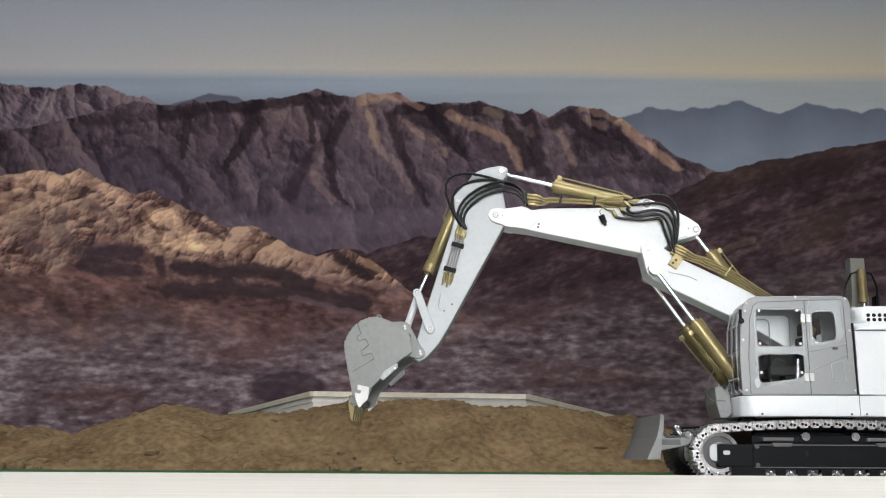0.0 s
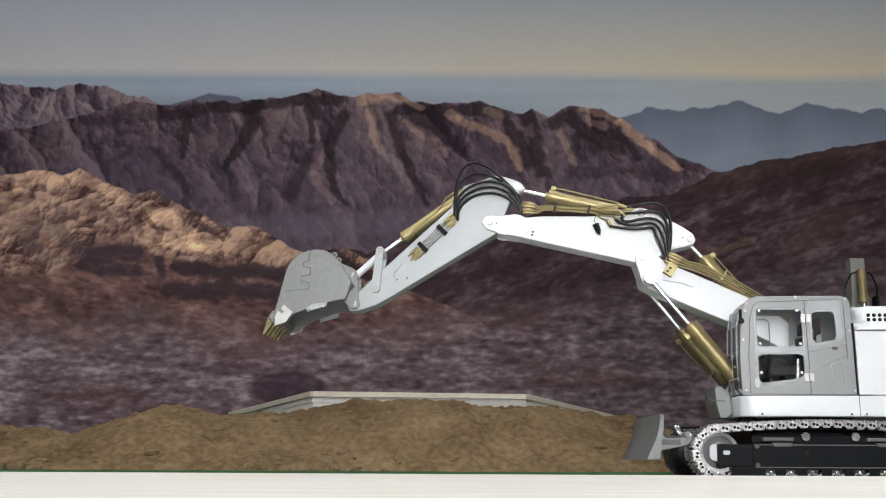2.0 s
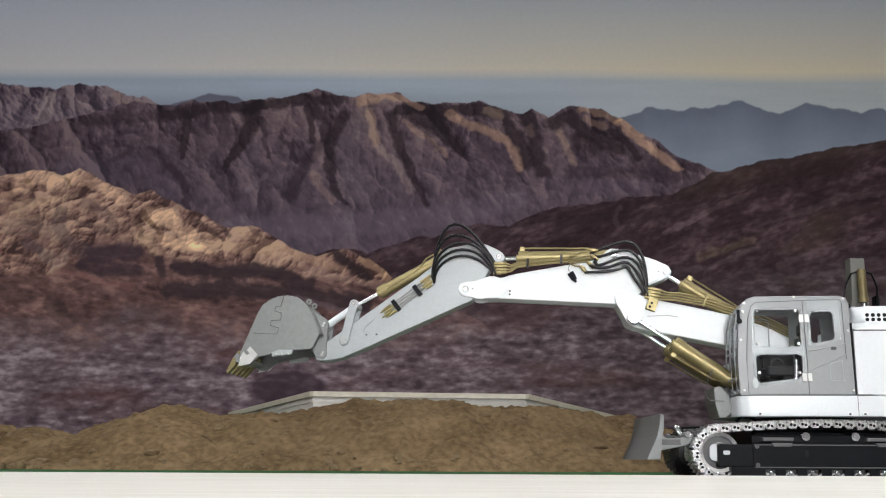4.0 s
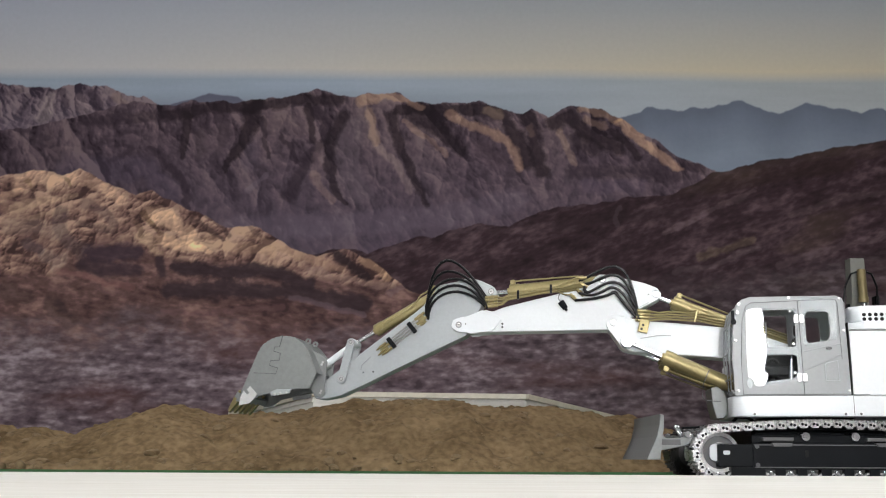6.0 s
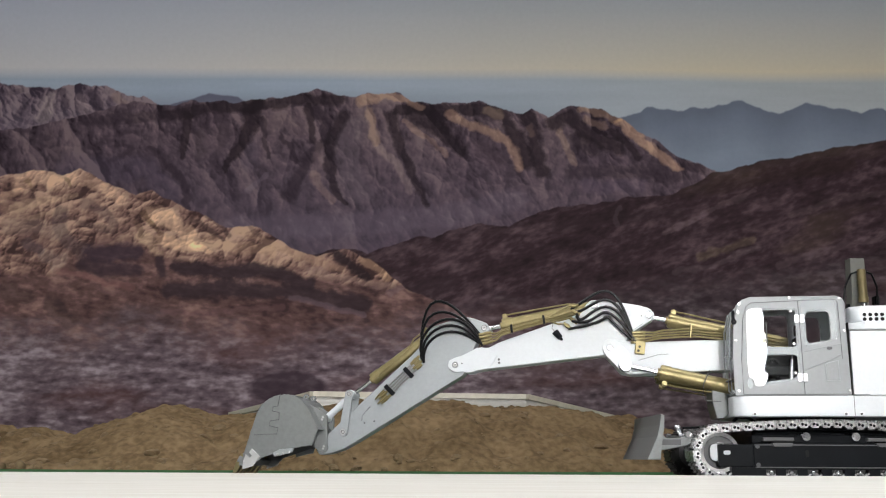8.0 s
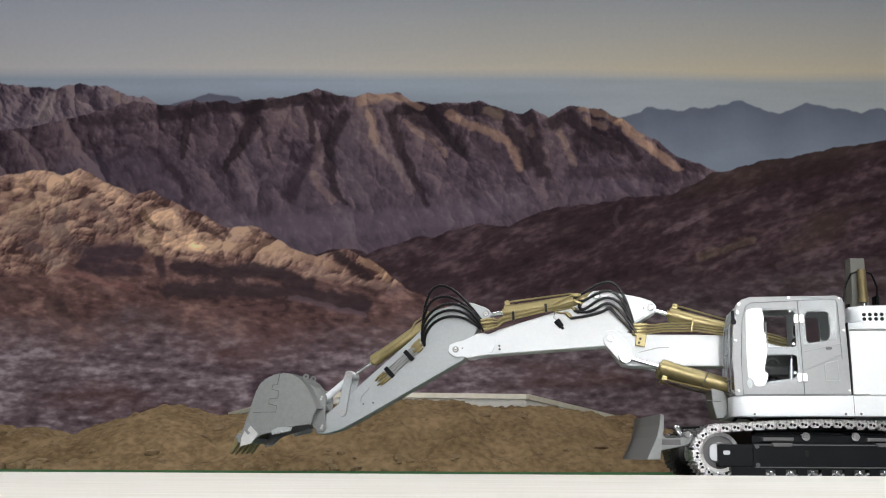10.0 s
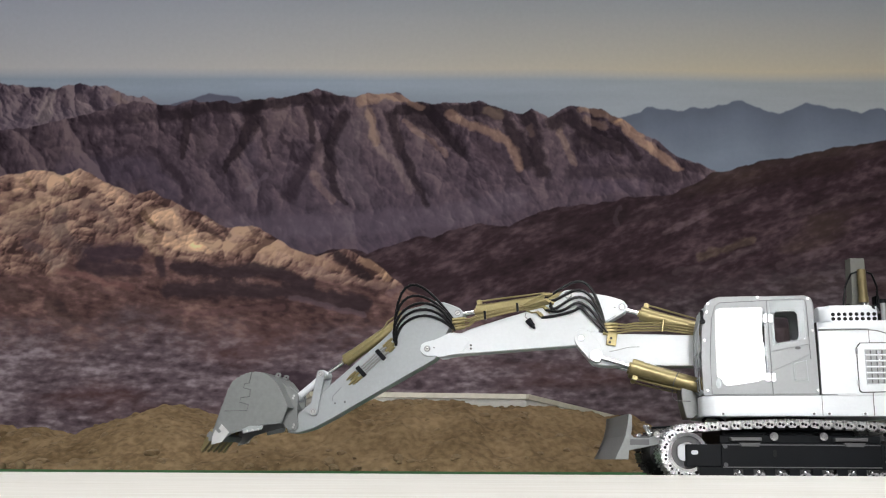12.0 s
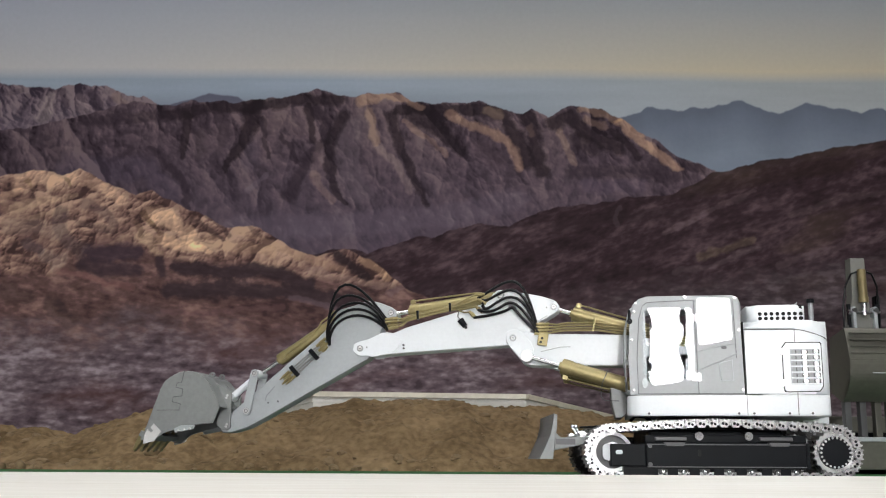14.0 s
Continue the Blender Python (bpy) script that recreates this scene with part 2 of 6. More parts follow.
SLOPE_RIGHT = [(-0.852, 0.612), (-0.536, 0.646), (-0.395, 0.654), (-0.343, 0.665), (-0.29, 0.669), (-0.237, 0.655), (-0.166, 0.675), (-0.087, 0.706), (-0.025, 0.71), (0.028, 0.729), (0.081, 0.743), (0.135, 0.749), (0.206, 0.744), (0.259, 0.772), (0.366, 0.807), (0.473, 0.815), (0.563, 0.836), (0.724, 0.848), (0.797, 0.885), (0.853, 0.92), (0.925, 0.932), (0.962, 0.949), (1.107, 0.974), (1.253, 1.005), (1.509, 1.042)]
HILL_LIT = [(-1.6, 0.85), (-1.405, 0.891), (-1.3, 0.92), (-1.209, 0.902), (-1.157, 0.926), (-1.064, 0.875), (-0.972, 0.838), (-0.92, 0.857), (-0.809, 0.793), (-0.682, 0.739), (-0.575, 0.731), (-0.467, 0.668), (-0.395, 0.641), (-0.307, 0.669), (-0.227, 0.637), (-0.165, 0.58), (-0.094, 0.536), (0.1, 0.45), (0.3, 0.3)]
LIT_BASE = [(-1.554, 0.591), (-1.379, 0.591), (-1.203, 0.592), (-1.135, 0.629), (-1.069, 0.692), (-0.962, 0.683), (-0.907, 0.648), (-0.853, 0.635), (-0.676, 0.62), (-0.5, 0.618), (-0.428, 0.579), (-0.323, 0.565), (-0.147, 0.55), (-0.006, 0.551)]
PLAIN = [(-1.6, 0.4), (-1.361, 0.397), (-0.84, 0.4), (-0.318, 0.385), (0.203, 0.458), (0.73, 0.531), (1.382, 0.624), (1.6, 0.64)]


def landscape(X, Z):
    """Colours of the printed desert mountains over the sheet."""
    line = lambda pts: np.interp(X, *zip(*pts))
    mixc = lambda a, b, f: a * (1 - f[..., None]) + b * f[..., None]
    step = lambda d, w: np.clip(d / w + 0.5, 0, 1)
    dx = X[0, 1] - X[0, 0]
    wig = lambda f, a, s: a * fbm(X[:1] * f, X[:1] * 0 + 3.1, s, 4)

    # sky, with a pale yellow band over the hazy horizon
    hor = 1.245 + 0.0 * X
    t = np.clip((Z - hor) / 0.27, 0, 1)
    warm = np.clip((X + 1.1) / 2.0, 0, 1)
    low = mixc(srgb(177, 174, 173) * np.ones(X.shape + (3,)), srgb(181, 170, 147), warm)
    high = mixc(srgb(155, 160, 173) * np.ones(X.shape + (3,)), srgb(145, 149, 155), np.clip((X + 1.4) / 1.6, 0, 1))
    col = mixc(low, high, t ** 0.7)
    mist = mixc(srgb(136, 146, 160) * np.ones(X.shape + (3,)), srgb(146, 150, 153), np.clip((X + 0.4) / 1.6, 0, 1))
    mist = mist * (1 + 0.10 * fbm(X * 2.2, Z * 26, 41, 4))[..., None]
    col = mixc(col, mist, step(hor - Z + 0.010 * fbm(X * 1.5, Z * 3, 5, 3), 0.040))
    low2 = mixc(mist, srgb(105, 112, 124) * np.ones(X.shape + (3,)), np.clip((1.19 - Z) / 0.10, 0, 1) * np.clip((0.5 - X) / 0.6, 0, 1))
    col = mixc(col, low2, step(1.2 - Z, 0.05))

    # far blue ridges
    for pts, c_top, c_low, fall, amp in ((HILL_BLUE, srgb(84, 84, 98), srgb(98, 102, 116), 0.08, 0.012), (RIDGE_BLUE, srgb(86, 92, 106), srgb(110, 118, 132), 0.16, 0.030)):
        r = line(pts) + wig(9, amp, 23)
        c = mixc(c_top * np.ones(X.shape + (3,)), c_low, np.clip((r - Z) / fall, 0, 1))
        c = c * (1 + 0.10 * fbm(X * 7, Z * 12, 61, 4))[..., None]
        col = mixc(col, c, step(r - Z, 0.006))

    # painted accents follow the rock, so their edges are warped and broken up by its grain
    WX = X + 0.014 * fbm(X * 9, Z * 9, 801, 3) + 0.010 * fbm(X * 30, Z * 30, 805, 4)
    WZ = Z + 0.014 * fbm(X * 9, Z * 9, 811, 3) + 0.010 * fbm(X * 30, Z * 30, 815, 4)
    GR = fbm(X * 22, Z * 22, 821, 5, gain=0.65)

    def brush(c, pts, w0, w1, rgb, k, base):
        """A soft stroke of colour along pts, from width w0 to w1, that tints the rock colours c round their base."""
        px, pz, far = [q[0] for q in pts], [q[1] for q in pts], 2.5 * max(w0, w1)
        i0, i1 = np.searchsorted(X[0], (min(px) - far, max(px) + far))
        k0, k1 = np.searchsorted(Z[:, 0], (min(pz) - far, max(pz) + far))
        if i1 <= i0 or k1 <= k0:
            return
        wx, wz = WX[k0:k1, i0:i1], WZ[k0:k1, i0:i1]
        best = np.full(wx.shape, 9.0)
        n = len(pts) - 1
        for i in range(n):
            (ax, az), (bx, bz) = pts[i], pts[i + 1]
            ux, uz = bx - ax, bz - az
            t = np.clip(((wx - ax) * ux + (wz - az) * uz) / (ux * ux + uz * uz), 0, 1)
            best = np.minimum(best, np.hypot(wx - ax - t * ux, wz - az - t * uz) / (w0 + (w1 - w0) * (i + t) / n))
        g = GR[k0:k1, i0:i1]
        m = (k * np.clip(1.5 - np.clip(best + 0.7 * g, 0, 9) ** 1.7, 0, 1))[..., None]
        tint = 0.5 * c[k0:k1, i0:i1] * srgb(*rgb) / srgb(*base) + 0.5 * srgb(*rgb)
        c[k0:k1, i0:i1] = c[k0:k1, i0:i1] * (1 - m) + tint * m

    def domes(pts, seed, amp, w0, dark, mid, light, fall, base, depth, lx, lz, contrast=0.42, stretch=1.9):
        """A rocky massif of rounded domes and spurs below a crest, with sharp gullies between them."""
        r = line(pts) + wig(14, amp, seed + 50)
        d = np.clip(r - Z, 0, 2)
        rs = np.random.RandomState(seed)
        wx = X + 0.030 * fbm(X * 5, Z * 5, seed + 7, 3) + 0.010 * fbm(X * 24, Z * 24, seed + 8, 3)
        wz = Z + 0.030 * fbm(X * 5 + 9, Z * 5, seed + 17, 3)
        tot = 0.0
        for w, wt in ((w0, 1.0), (w0 * 0.45, 0.85), (w0 * 0.2, 0.75), (w0 * 0.09, 0.5)):
            h = np.full(X.shape, -2.5)
            for _ in range(int(3.2 * depth / (w * w * 1.1))):
                x0, dd = rs.uniform(-1.6, 1.6), rs.uniform(-0.01, depth)
                tilt, ww, c0 = rs.uniform(-0.8, 0.8), w * rs.uniform(0.55, 1.35), rs.uniform(-0.8, 0.4)
                z0 = np.interp(x0, *zip(*pts)) - dd
                i0, i1 = np.searchsorted(X[0], (x0 - 3.2 * ww, x0 + 3.2 * ww))
                k0, k1 = np.searchsorted(Z[:, 0], (z0 - 3.4 * ww * stretch / 1.6, z0 + 2.6 * ww * stretch / 1.6))
                if i1 <= i0 or k1 <= k0:
                    continue
                a = (wx[k0:k1, i0:i1] - x0 + tilt * (wz[k0:k1, i0:i1] - z0)) / ww
                e = (wz[k0:k1, i0:i1] - z0) / (ww * stretch)
                h[k0:k1, i0:i1] = np.maximum(h[k0:k1, i0:i1], c0 - a * a - np.where(e > 0, 2.2, 0.7) * e * e)
            gz, gx = np.gradient(h * w, dx)
            tot = tot - wt * (lx * gx + lz * gz) - wt * 0.22 * np.clip(-h - 0.3, 0, 1.5)
        g = fbm(X * 34, Z * 34, seed + 21, 4)
        s = np.clip(0.53 + contrast * tot + 0.30 * g + 0.10 * fbm(X * 80, Z * 80, seed + 27, 2) + 0.22 * fbm(X * 3, Z * 3, seed + 23, 3), 0, 1)
        c = np.where((s < 0.5)[..., None], mixc(dark * np.ones(X.shape + (3,)), mid, s * 2), mixc(mid * np.ones(X.shape + (3,)), light, s * 2 - 1))
        if fall:
            c = mixc(c, base * (1 + 0.14 * g)[..., None], 0.6 * np.clip(d / fall, 0, 1) ** 1.5)
        return r, c, step(r - Z, 0.004), d

    def streaks(seed, ax, az, slant, dark, mid, light, k=1.0):
        """Stony ground, mottled and streaked along its slope."""
        zz = Z + slant * X
        f = np.clip(0.46 + k * (0.9 * fbm(X * ax, zz * az, seed, 5) + 0.8 * fbm(X * ax * 2.7, zz * az * 2.0, seed + 9, 4) + 0.75 * fbm(X * 36, zz * 74, seed + 11, 4) + 0.55 * fbm(X * 1.7, zz * 4, seed + 15, 3)), 0, 1)
        return np.where((f < 0.5)[..., None], mixc(dark * np.ones(X.shape + (3,)), mid, f * 2), mixc(mid * np.ones(X.shape + (3,)), light, f * 2 - 1))

    r, c, m, d = domes(RANGE_LEFT, 200, 0.026, 0.075, srgb(48, 39, 50), srgb(90, 77, 86), srgb(120, 105, 109), 0.20, srgb(108, 98, 109), 0.2, 0.7, 0.5, 0.44)
    brush(c, [(-1.268, 1.15), (-1.285, 1.093)], 0.0225, 0.0243, (124, 110, 112), 0.55, (90, 77, 86))
    brush(c, [(-1.17, 1.154), (-1.148, 1.097)], 0.0191, 0.0208, (120, 104, 108), 0.55, (90, 77, 86))
    brush(c, [(-1.056, 1.162), (-1.017, 1.125), (-0.954, 1.129)], 0.0173, 0.0139, (106, 88, 86), 0.5, (90, 77, 86))
    brush(c, [(-1.23, 1.179), (-1.204, 1.123)], 0.0121, 0.0104, (56, 46, 56), 0.75, (90, 77, 86))
    brush(c, [(-1.139, 1.181), (-1.107, 1.128)], 0.0156, 0.0156, (56, 46, 56), 0.75, (90, 77, 86))
    brush(c, [(-1.335, 1.161), (-1.362, 1.1)], 0.0121, 0.0104, (60, 50, 60), 0.5, (90, 77, 86))
    brush(c, [(-1.43, 1.174), (-1.358, 1.184)], 0.0121, 0.0087, (64, 54, 62), 0.5, (90, 77, 86))
    col = mixc(col, c, m)
    r, c, m, d = domes(MASSIF, 318, 0.020, 0.12, srgb(34, 25, 32), srgb(70, 58, 66), srgb(106, 90, 94), 0.5, srgb(84, 73, 86), 0.62, 0.66, 0.56, 0.20)
    # dark gullies and shoulders, then sunlit spurs and domes
    brush(c, [(-0.898, 1.104), (-0.826, 1.112), (-0.7, 1.136), (-0.627, 1.13), (-0.555, 1.144), (-0.447, 1.162), (-0.337, 1.155)], 0.0191, 0.0208, (38, 29, 35), 0.85, (74, 61, 70))
    brush(c, [(-0.609, 1.131), (-0.618, 1.074), (-0.641, 1.017), (-0.667, 0.97), (-0.69, 0.919)], 0.0347, 0.0104, (38, 29, 35), 0.92, (74, 61, 70))
    brush(c, [(-0.825, 1.101), (-0.827, 1.035), (-0.827, 0.963)], 0.0191, 0.0087, (38, 29, 35), 0.85, (74, 61, 70))
    brush(c, [(-0.931, 0.993), (-0.89, 0.956), (-0.842, 0.913), (-0.812, 0.848), (-0.806, 0.797)], 0.0087, 0.0121, (48, 38, 46), 0.7, (74, 61, 70))
    brush(c, [(-0.58, 1.089), (-0.572, 1.027), (-0.559, 0.965)], 0.0104, 0.0069, (48, 38, 46), 0.8, (74, 61, 70))
    brush(c, [(-0.518, 1.029), (-0.486, 0.995), (-0.469, 0.958)], 0.0087, 0.0087, (48, 38, 46), 0.75, (74, 61, 70))
    brush(c, [(-0.437, 1.132), (-0.43, 1.084), (-0.42, 1.018)], 0.0121, 0.0104, (38, 29, 35), 0.85, (74, 61, 70))
    brush(c, [(-0.409, 1.122), (-0.377, 1.084), (-0.381, 1.022)], 0.0225, 0.0173, (48, 38, 46), 0.8, (74, 61, 70))
    brush(c, [(-0.388, 1.009), (-0.431, 0.952), (-0.457, 0.906), (-0.487, 0.841)], 0.0173, 0.0243, (48, 38, 46), 0.75, (74, 61, 70))
    brush(c, [(-0.321, 1.098), (-0.349, 1.047), (-0.369, 0.996), (-0.364, 0.944), (-0.348, 0.879), (-0.329, 0.833), (-0.314, 0.807)], 0.0225, 0.0087, (38, 29, 35), 0.82, (74, 61, 70))
    brush(c, [(-0.173, 1.104), (-0.154, 1.038), (-0.126, 0.973), (-0.098, 0.908), (-0.071, 0.862), (-0.049, 0.812)], 0.0208, 0.0104, (38, 29, 35), 0.85, (74, 61, 70))
    brush(c, [(-0.091, 1.114), (-0.027, 1.073), (0.027, 1.024), (0.06, 0.987)], 0.0347, 0.0173, (38, 29, 35), 0.82, (74, 61, 70))
    brush(c, [(-0.155, 1.122), (0.009, 1.13), (0.118, 1.131), (0.19, 1.101), (0.229, 1.05), (0.252, 1.003), (0.275, 0.951)], 0.0156, 0.026, (38, 29, 35), 0.88, (74, 61, 70))
    brush(c, [(0.266, 1.107), (0.289, 1.069), (0.297, 0.994), (0.318, 0.919)], 0.0243, 0.0208, (38, 29, 35), 0.88, (74, 61, 70))
    brush(c, [(0.353, 1.079), (0.404, 1.108), (0.443, 1.064), (0.496, 1.023), (0.559, 1.001)], 0.026, 0.0243, (38, 29, 35), 0.88, (74, 61, 70))
    brush(c, [(0.433, 1.023), (0.478, 1.0)], 0.0295, 0.0243, (38, 29, 35), 0.7, (74, 61, 70))
    brush(c, [(0.542, 1.052), (0.587, 1.024), (0.626, 0.971)], 0.0139, 0.0104, (38, 29, 35), 0.85, (74, 61, 70))
    brush(c, [(0.404, 0.929), (0.566, 0.924), (0.745, 0.909)], 0.0243, 0.0208, (48, 38, 46), 0.55, (74, 61, 70))
    brush(c, [(0.768, 0.946), (0.821, 0.931)], 0.0139, 0.0139, (48, 38, 46), 0.8, (74, 61, 70))
    brush(c, [(-1.15, 1.078), (-1.025, 1.096), (-0.898, 1.099)], 0.0156, 0.0173, (48, 38, 46), 0.65, (74, 61, 70))
    brush(c, [(-1.068, 0.94), (-1.003, 0.987)], 0.0104, 0.0104, (48, 38, 46), 0.4, (74, 61, 70))
    brush(c, [(-1.273, 1.032), (-1.213, 0.958)], 0.0243, 0.0243, (48, 38, 46), 0.35, (74, 61, 70))
    brush(c, [(-0.616, 0.859), (-0.564, 0.905)], 0.0087, 0.0087, (92, 80, 90), 0.5, (74, 61, 70))
    brush(c, [(-0.264, 1.148), (-0.192, 1.173), (-0.119, 1.156), (-0.068, 1.132)], 0.0191, 0.0104, (130, 104, 94), 0.72, (74, 61, 70))
    brush(c, [(-0.236, 1.114), (-0.226, 1.066), (-0.22, 1.015)], 0.0121, 0.0121, (120, 98, 90), 0.65, (74, 61, 70))
    brush(c, [(-0.207, 0.997), (-0.152, 0.954), (-0.125, 0.898), (-0.105, 0.856)], 0.0139, 0.0121, (106, 90, 93), 0.65, (74, 61, 70))
    brush(c, [(-0.127, 1.086), (-0.078, 1.046), (-0.036, 1.011), (0.006, 0.981)], 0.0087, 0.0104, (118, 96, 92), 0.65, (74, 61, 70))
    brush(c, [(0.018, 1.115), (0.063, 1.087), (0.135, 1.059), (0.199, 1.031), (0.229, 0.984), (0.246, 0.932)], 0.0139, 0.0156, (130, 104, 94), 0.78, (74, 61, 70))
    brush(c, [(0.139, 1.121), (0.175, 1.104)], 0.0139, 0.0139, (116, 98, 90), 0.75, (74, 61, 70))
    brush(c, [(0.444, 1.131), (0.499, 1.12), (0.562, 1.103)], 0.0139, 0.0139, (128, 104, 94), 0.75, (74, 61, 70))
    brush(c, [(0.462, 1.093), (0.519, 1.068)], 0.0121, 0.0121, (116, 94, 88), 0.6, (74, 61, 70))
    brush(c, [(0.567, 1.09), (0.606, 1.052), (0.658, 1.005), (0.702, 0.968), (0.74, 0.936)], 0.0156, 0.0156, (138, 110, 98), 0.85, (74, 61, 70))
    brush(c, [(0.37, 1.051), (0.397, 0.994), (0.416, 0.951)], 0.0104, 0.0104, (112, 92, 88), 0.6, (74, 61, 70))
    brush(c, [(0.277, 1.069), (0.285, 1.041)], 0.0104, 0.0104, (104, 84, 82), 0.5, (74, 61, 70))
    brush(c, [(-0.556, 1.07), (-0.502, 1.089), (-0.461, 1.059)], 0.0277, 0.0243, (86, 72, 78), 0.65, (74, 61, 70))
    brush(c, [(-0.604, 0.995), (-0.619, 0.938)], 0.0225, 0.0243, (80, 69, 80), 0.5, (74, 61, 70))
    brush(c, [(-0.401, 0.969), (-0.407, 0.921)], 0.0156, 0.0156, (96, 80, 86), 0.7, (74, 61, 70))
    brush(c, [(-0.41, 0.902), (-0.384, 0.86), (-0.35, 0.818)], 0.0156, 0.0104, (112, 92, 92), 0.6, (74, 61, 70))
    brush(c, [(-0.284, 1.066), (-0.311, 0.981), (-0.292, 0.907), (-0.258, 0.848)], 0.0347, 0.0416, (90, 78, 86), 0.55, (74, 61, 70))
    brush(c, [(-0.783, 1.044), (-0.772, 0.982)], 0.0225, 0.0225, (82, 69, 75), 0.5, (74, 61, 70))
    brush(c, [(-0.706, 1.058), (-0.721, 0.994)], 0.0191, 0.0191, (76, 63, 70), 0.5, (74, 61, 70))
    brush(c, [(0.117, 0.998), (0.171, 0.956)], 0.0277, 0.0243, (78, 64, 72), 0.5, (74, 61, 70))
    brush(c, [(0.457, 0.874), (0.618, 0.875)], 0.0243, 0.0243, (80, 68, 82), 0.4, (74, 61, 70))
    brush(c, [(-0.646, 0.73), (-0.327, 0.741), (0.028, 0.776), (0.242, 0.832)], 0.0416, 0.0347, (90, 78, 89), 0.55, (74, 61, 70))
    brush(c, [(-1.193, 0.92), (-0.941, 0.922), (-0.865, 0.839)], 0.045, 0.0347, (74, 64, 78), 0.4, (74, 61, 70))
    col = mixc(col, c, m)
    r = line(SLOPE_RIGHT) + wig(14, 0.014, 450)
    c = streaks(400, 7, 15, -0.30, srgb(35, 25, 28), srgb(52, 38, 43), srgb(82, 66, 71), 0.6)
    olive = np.clip(1.6 * fbm(X * 3, Z * 9 - X * 2, 470, 4) - 0.2, 0, 1) * np.clip((X - 0.6) / 0.3, 0, 1)
    c = mixc(c, srgb(86, 72, 60) * np.ones(X.shape + (3,)), 0.5 * olive)
    rim = np.clip(1 - (r - Z) / 0.05, 0, 1)
    c = c * (1 - 0.1 * rim)[..., None]
    brush(c, [(0.702, 0.725), (0.811, 0.78), (0.984, 0.862)], 0.0087, 0.0087, (98, 82, 86), 0.28, (54, 40, 45))
    brush(c, [(0.805, 0.653), (0.976, 0.703)], 0.0139, 0.0121, (100, 86, 70), 0.3, (54, 40, 45))
    brush(c, [(0.724, 0.599), (0.843, 0.621), (0.992, 0.68)], 0.0087, 0.0087, (98, 84, 88), 0.25, (54, 40, 45))
    brush(c, [(1.051, 0.622), (1.231, 0.677), (1.389, 0.718)], 0.0121, 0.0121, (102, 86, 90), 0.25, (54, 40, 45))
    brush(c, [(0.365, 0.741), (0.562, 0.779), (0.74, 0.789)], 0.0191, 0.0156, (47, 35, 39), 0.7, (54, 40, 45))
    brush(c, [(0.85, 0.872), (1.014, 0.91), (1.285, 0.949)], 0.0225, 0.0243, (50, 37, 37), 0.65, (54, 40, 45))
    brush(c, [(0.543, 0.75), (0.535, 0.773), (0.562, 0.801)], 0.0069, 0.0069, (92, 78, 84), 0.25, (54, 40, 45))
    brush(c, [(0.134, 0.726), (0.205, 0.73), (0.268, 0.741)], 0.0087, 0.0069, (76, 60, 64), 0.28, (54, 40, 45))
    brush(c, [(-0.163, 0.491), (-0.085, 0.534), (0.029, 0.56)], 0.0173, 0.0243, (56, 43, 48), 0.6, (54, 40, 45))
    brush(c, [(1.096, 0.785), (1.278, 0.841), (1.401, 0.86)], 0.0104, 0.0104, (92, 78, 80), 0.22, (54, 40, 45))
    brush(c, [(0.592, 0.602), (0.696, 0.567)], 0.0173, 0.0173, (56, 43, 47), 0.5, (54, 40, 45))
    col = mixc(col, c, step(r - Z, 0.004))
    # the sunlit hill and its shaded foot
    r, c, m, d = domes(HILL_LIT, 505, 0.014, 0.085, srgb(62, 44, 43), srgb(126, 98, 90), srgb(170, 140, 122), 0, 0, 0.34, -0.55, 0.62, 0.27, 1.2)
    foot = line(LIT_BASE) + 0.035 * fbm(X * 12, Z * 9, 520, 4)
    c2 = streaks(560, 7, 15, 0.1, srgb(60, 43, 44), srgb(93, 70, 68), srgb(134, 105, 99), 0.68)
    patch = np.clip(3.0 * fbm(X * 4.2, Z * 5.5, 530, 4) - 0.35, 0, 1)
    lit = step(Z - foot, 0.03) * (1 - 0.45 * patch)
    c = mixc(c2, c, lit)
    brush(c, [(-1.339, 0.868), (-1.277, 0.901), (-1.221, 0.872)], 0.026, 0.0208, (172, 139, 122), 0.8, (126, 98, 92))
    brush(c, [(-1.181, 0.893), (-1.137, 0.891), (-1.071, 0.854), (-1.021, 0.825)], 0.0225, 0.0139, (172, 139, 122), 0.8, (126, 98, 92))
    brush(c, [(-1.399, 0.823), (-1.33, 0.849)], 0.0121, 0.0121, (172, 139, 122), 0.6, (126, 98, 92))
    brush(c, [(-1.36, 0.787), (-1.256, 0.817), (-1.159, 0.837)], 0.0121, 0.0104, (160, 132, 115), 0.6, (126, 98, 92))
    brush(c, [(-1.296, 0.758), (-1.197, 0.791)], 0.0087, 0.0087, (156, 128, 112), 0.55, (126, 98, 92))
    brush(c, [(-0.914, 0.771), (-0.861, 0.764), (-0.82, 0.728), (-0.771, 0.681)], 0.0295, 0.0191, (180, 146, 126), 0.88, (126, 98, 92))
    brush(c, [(-0.884, 0.698), (-0.802, 0.672), (-0.724, 0.66)], 0.0191, 0.0087, (176, 142, 122), 0.85, (126, 98, 92))
    brush(c, [(-0.946, 0.702), (-0.893, 0.655)], 0.0156, 0.0156, (158, 130, 112), 0.65, (126, 98, 92))
    brush(c, [(-0.733, 0.696), (-0.643, 0.667), (-0.537, 0.657)], 0.0208, 0.0173, (150, 120, 104), 0.6, (126, 98, 92))
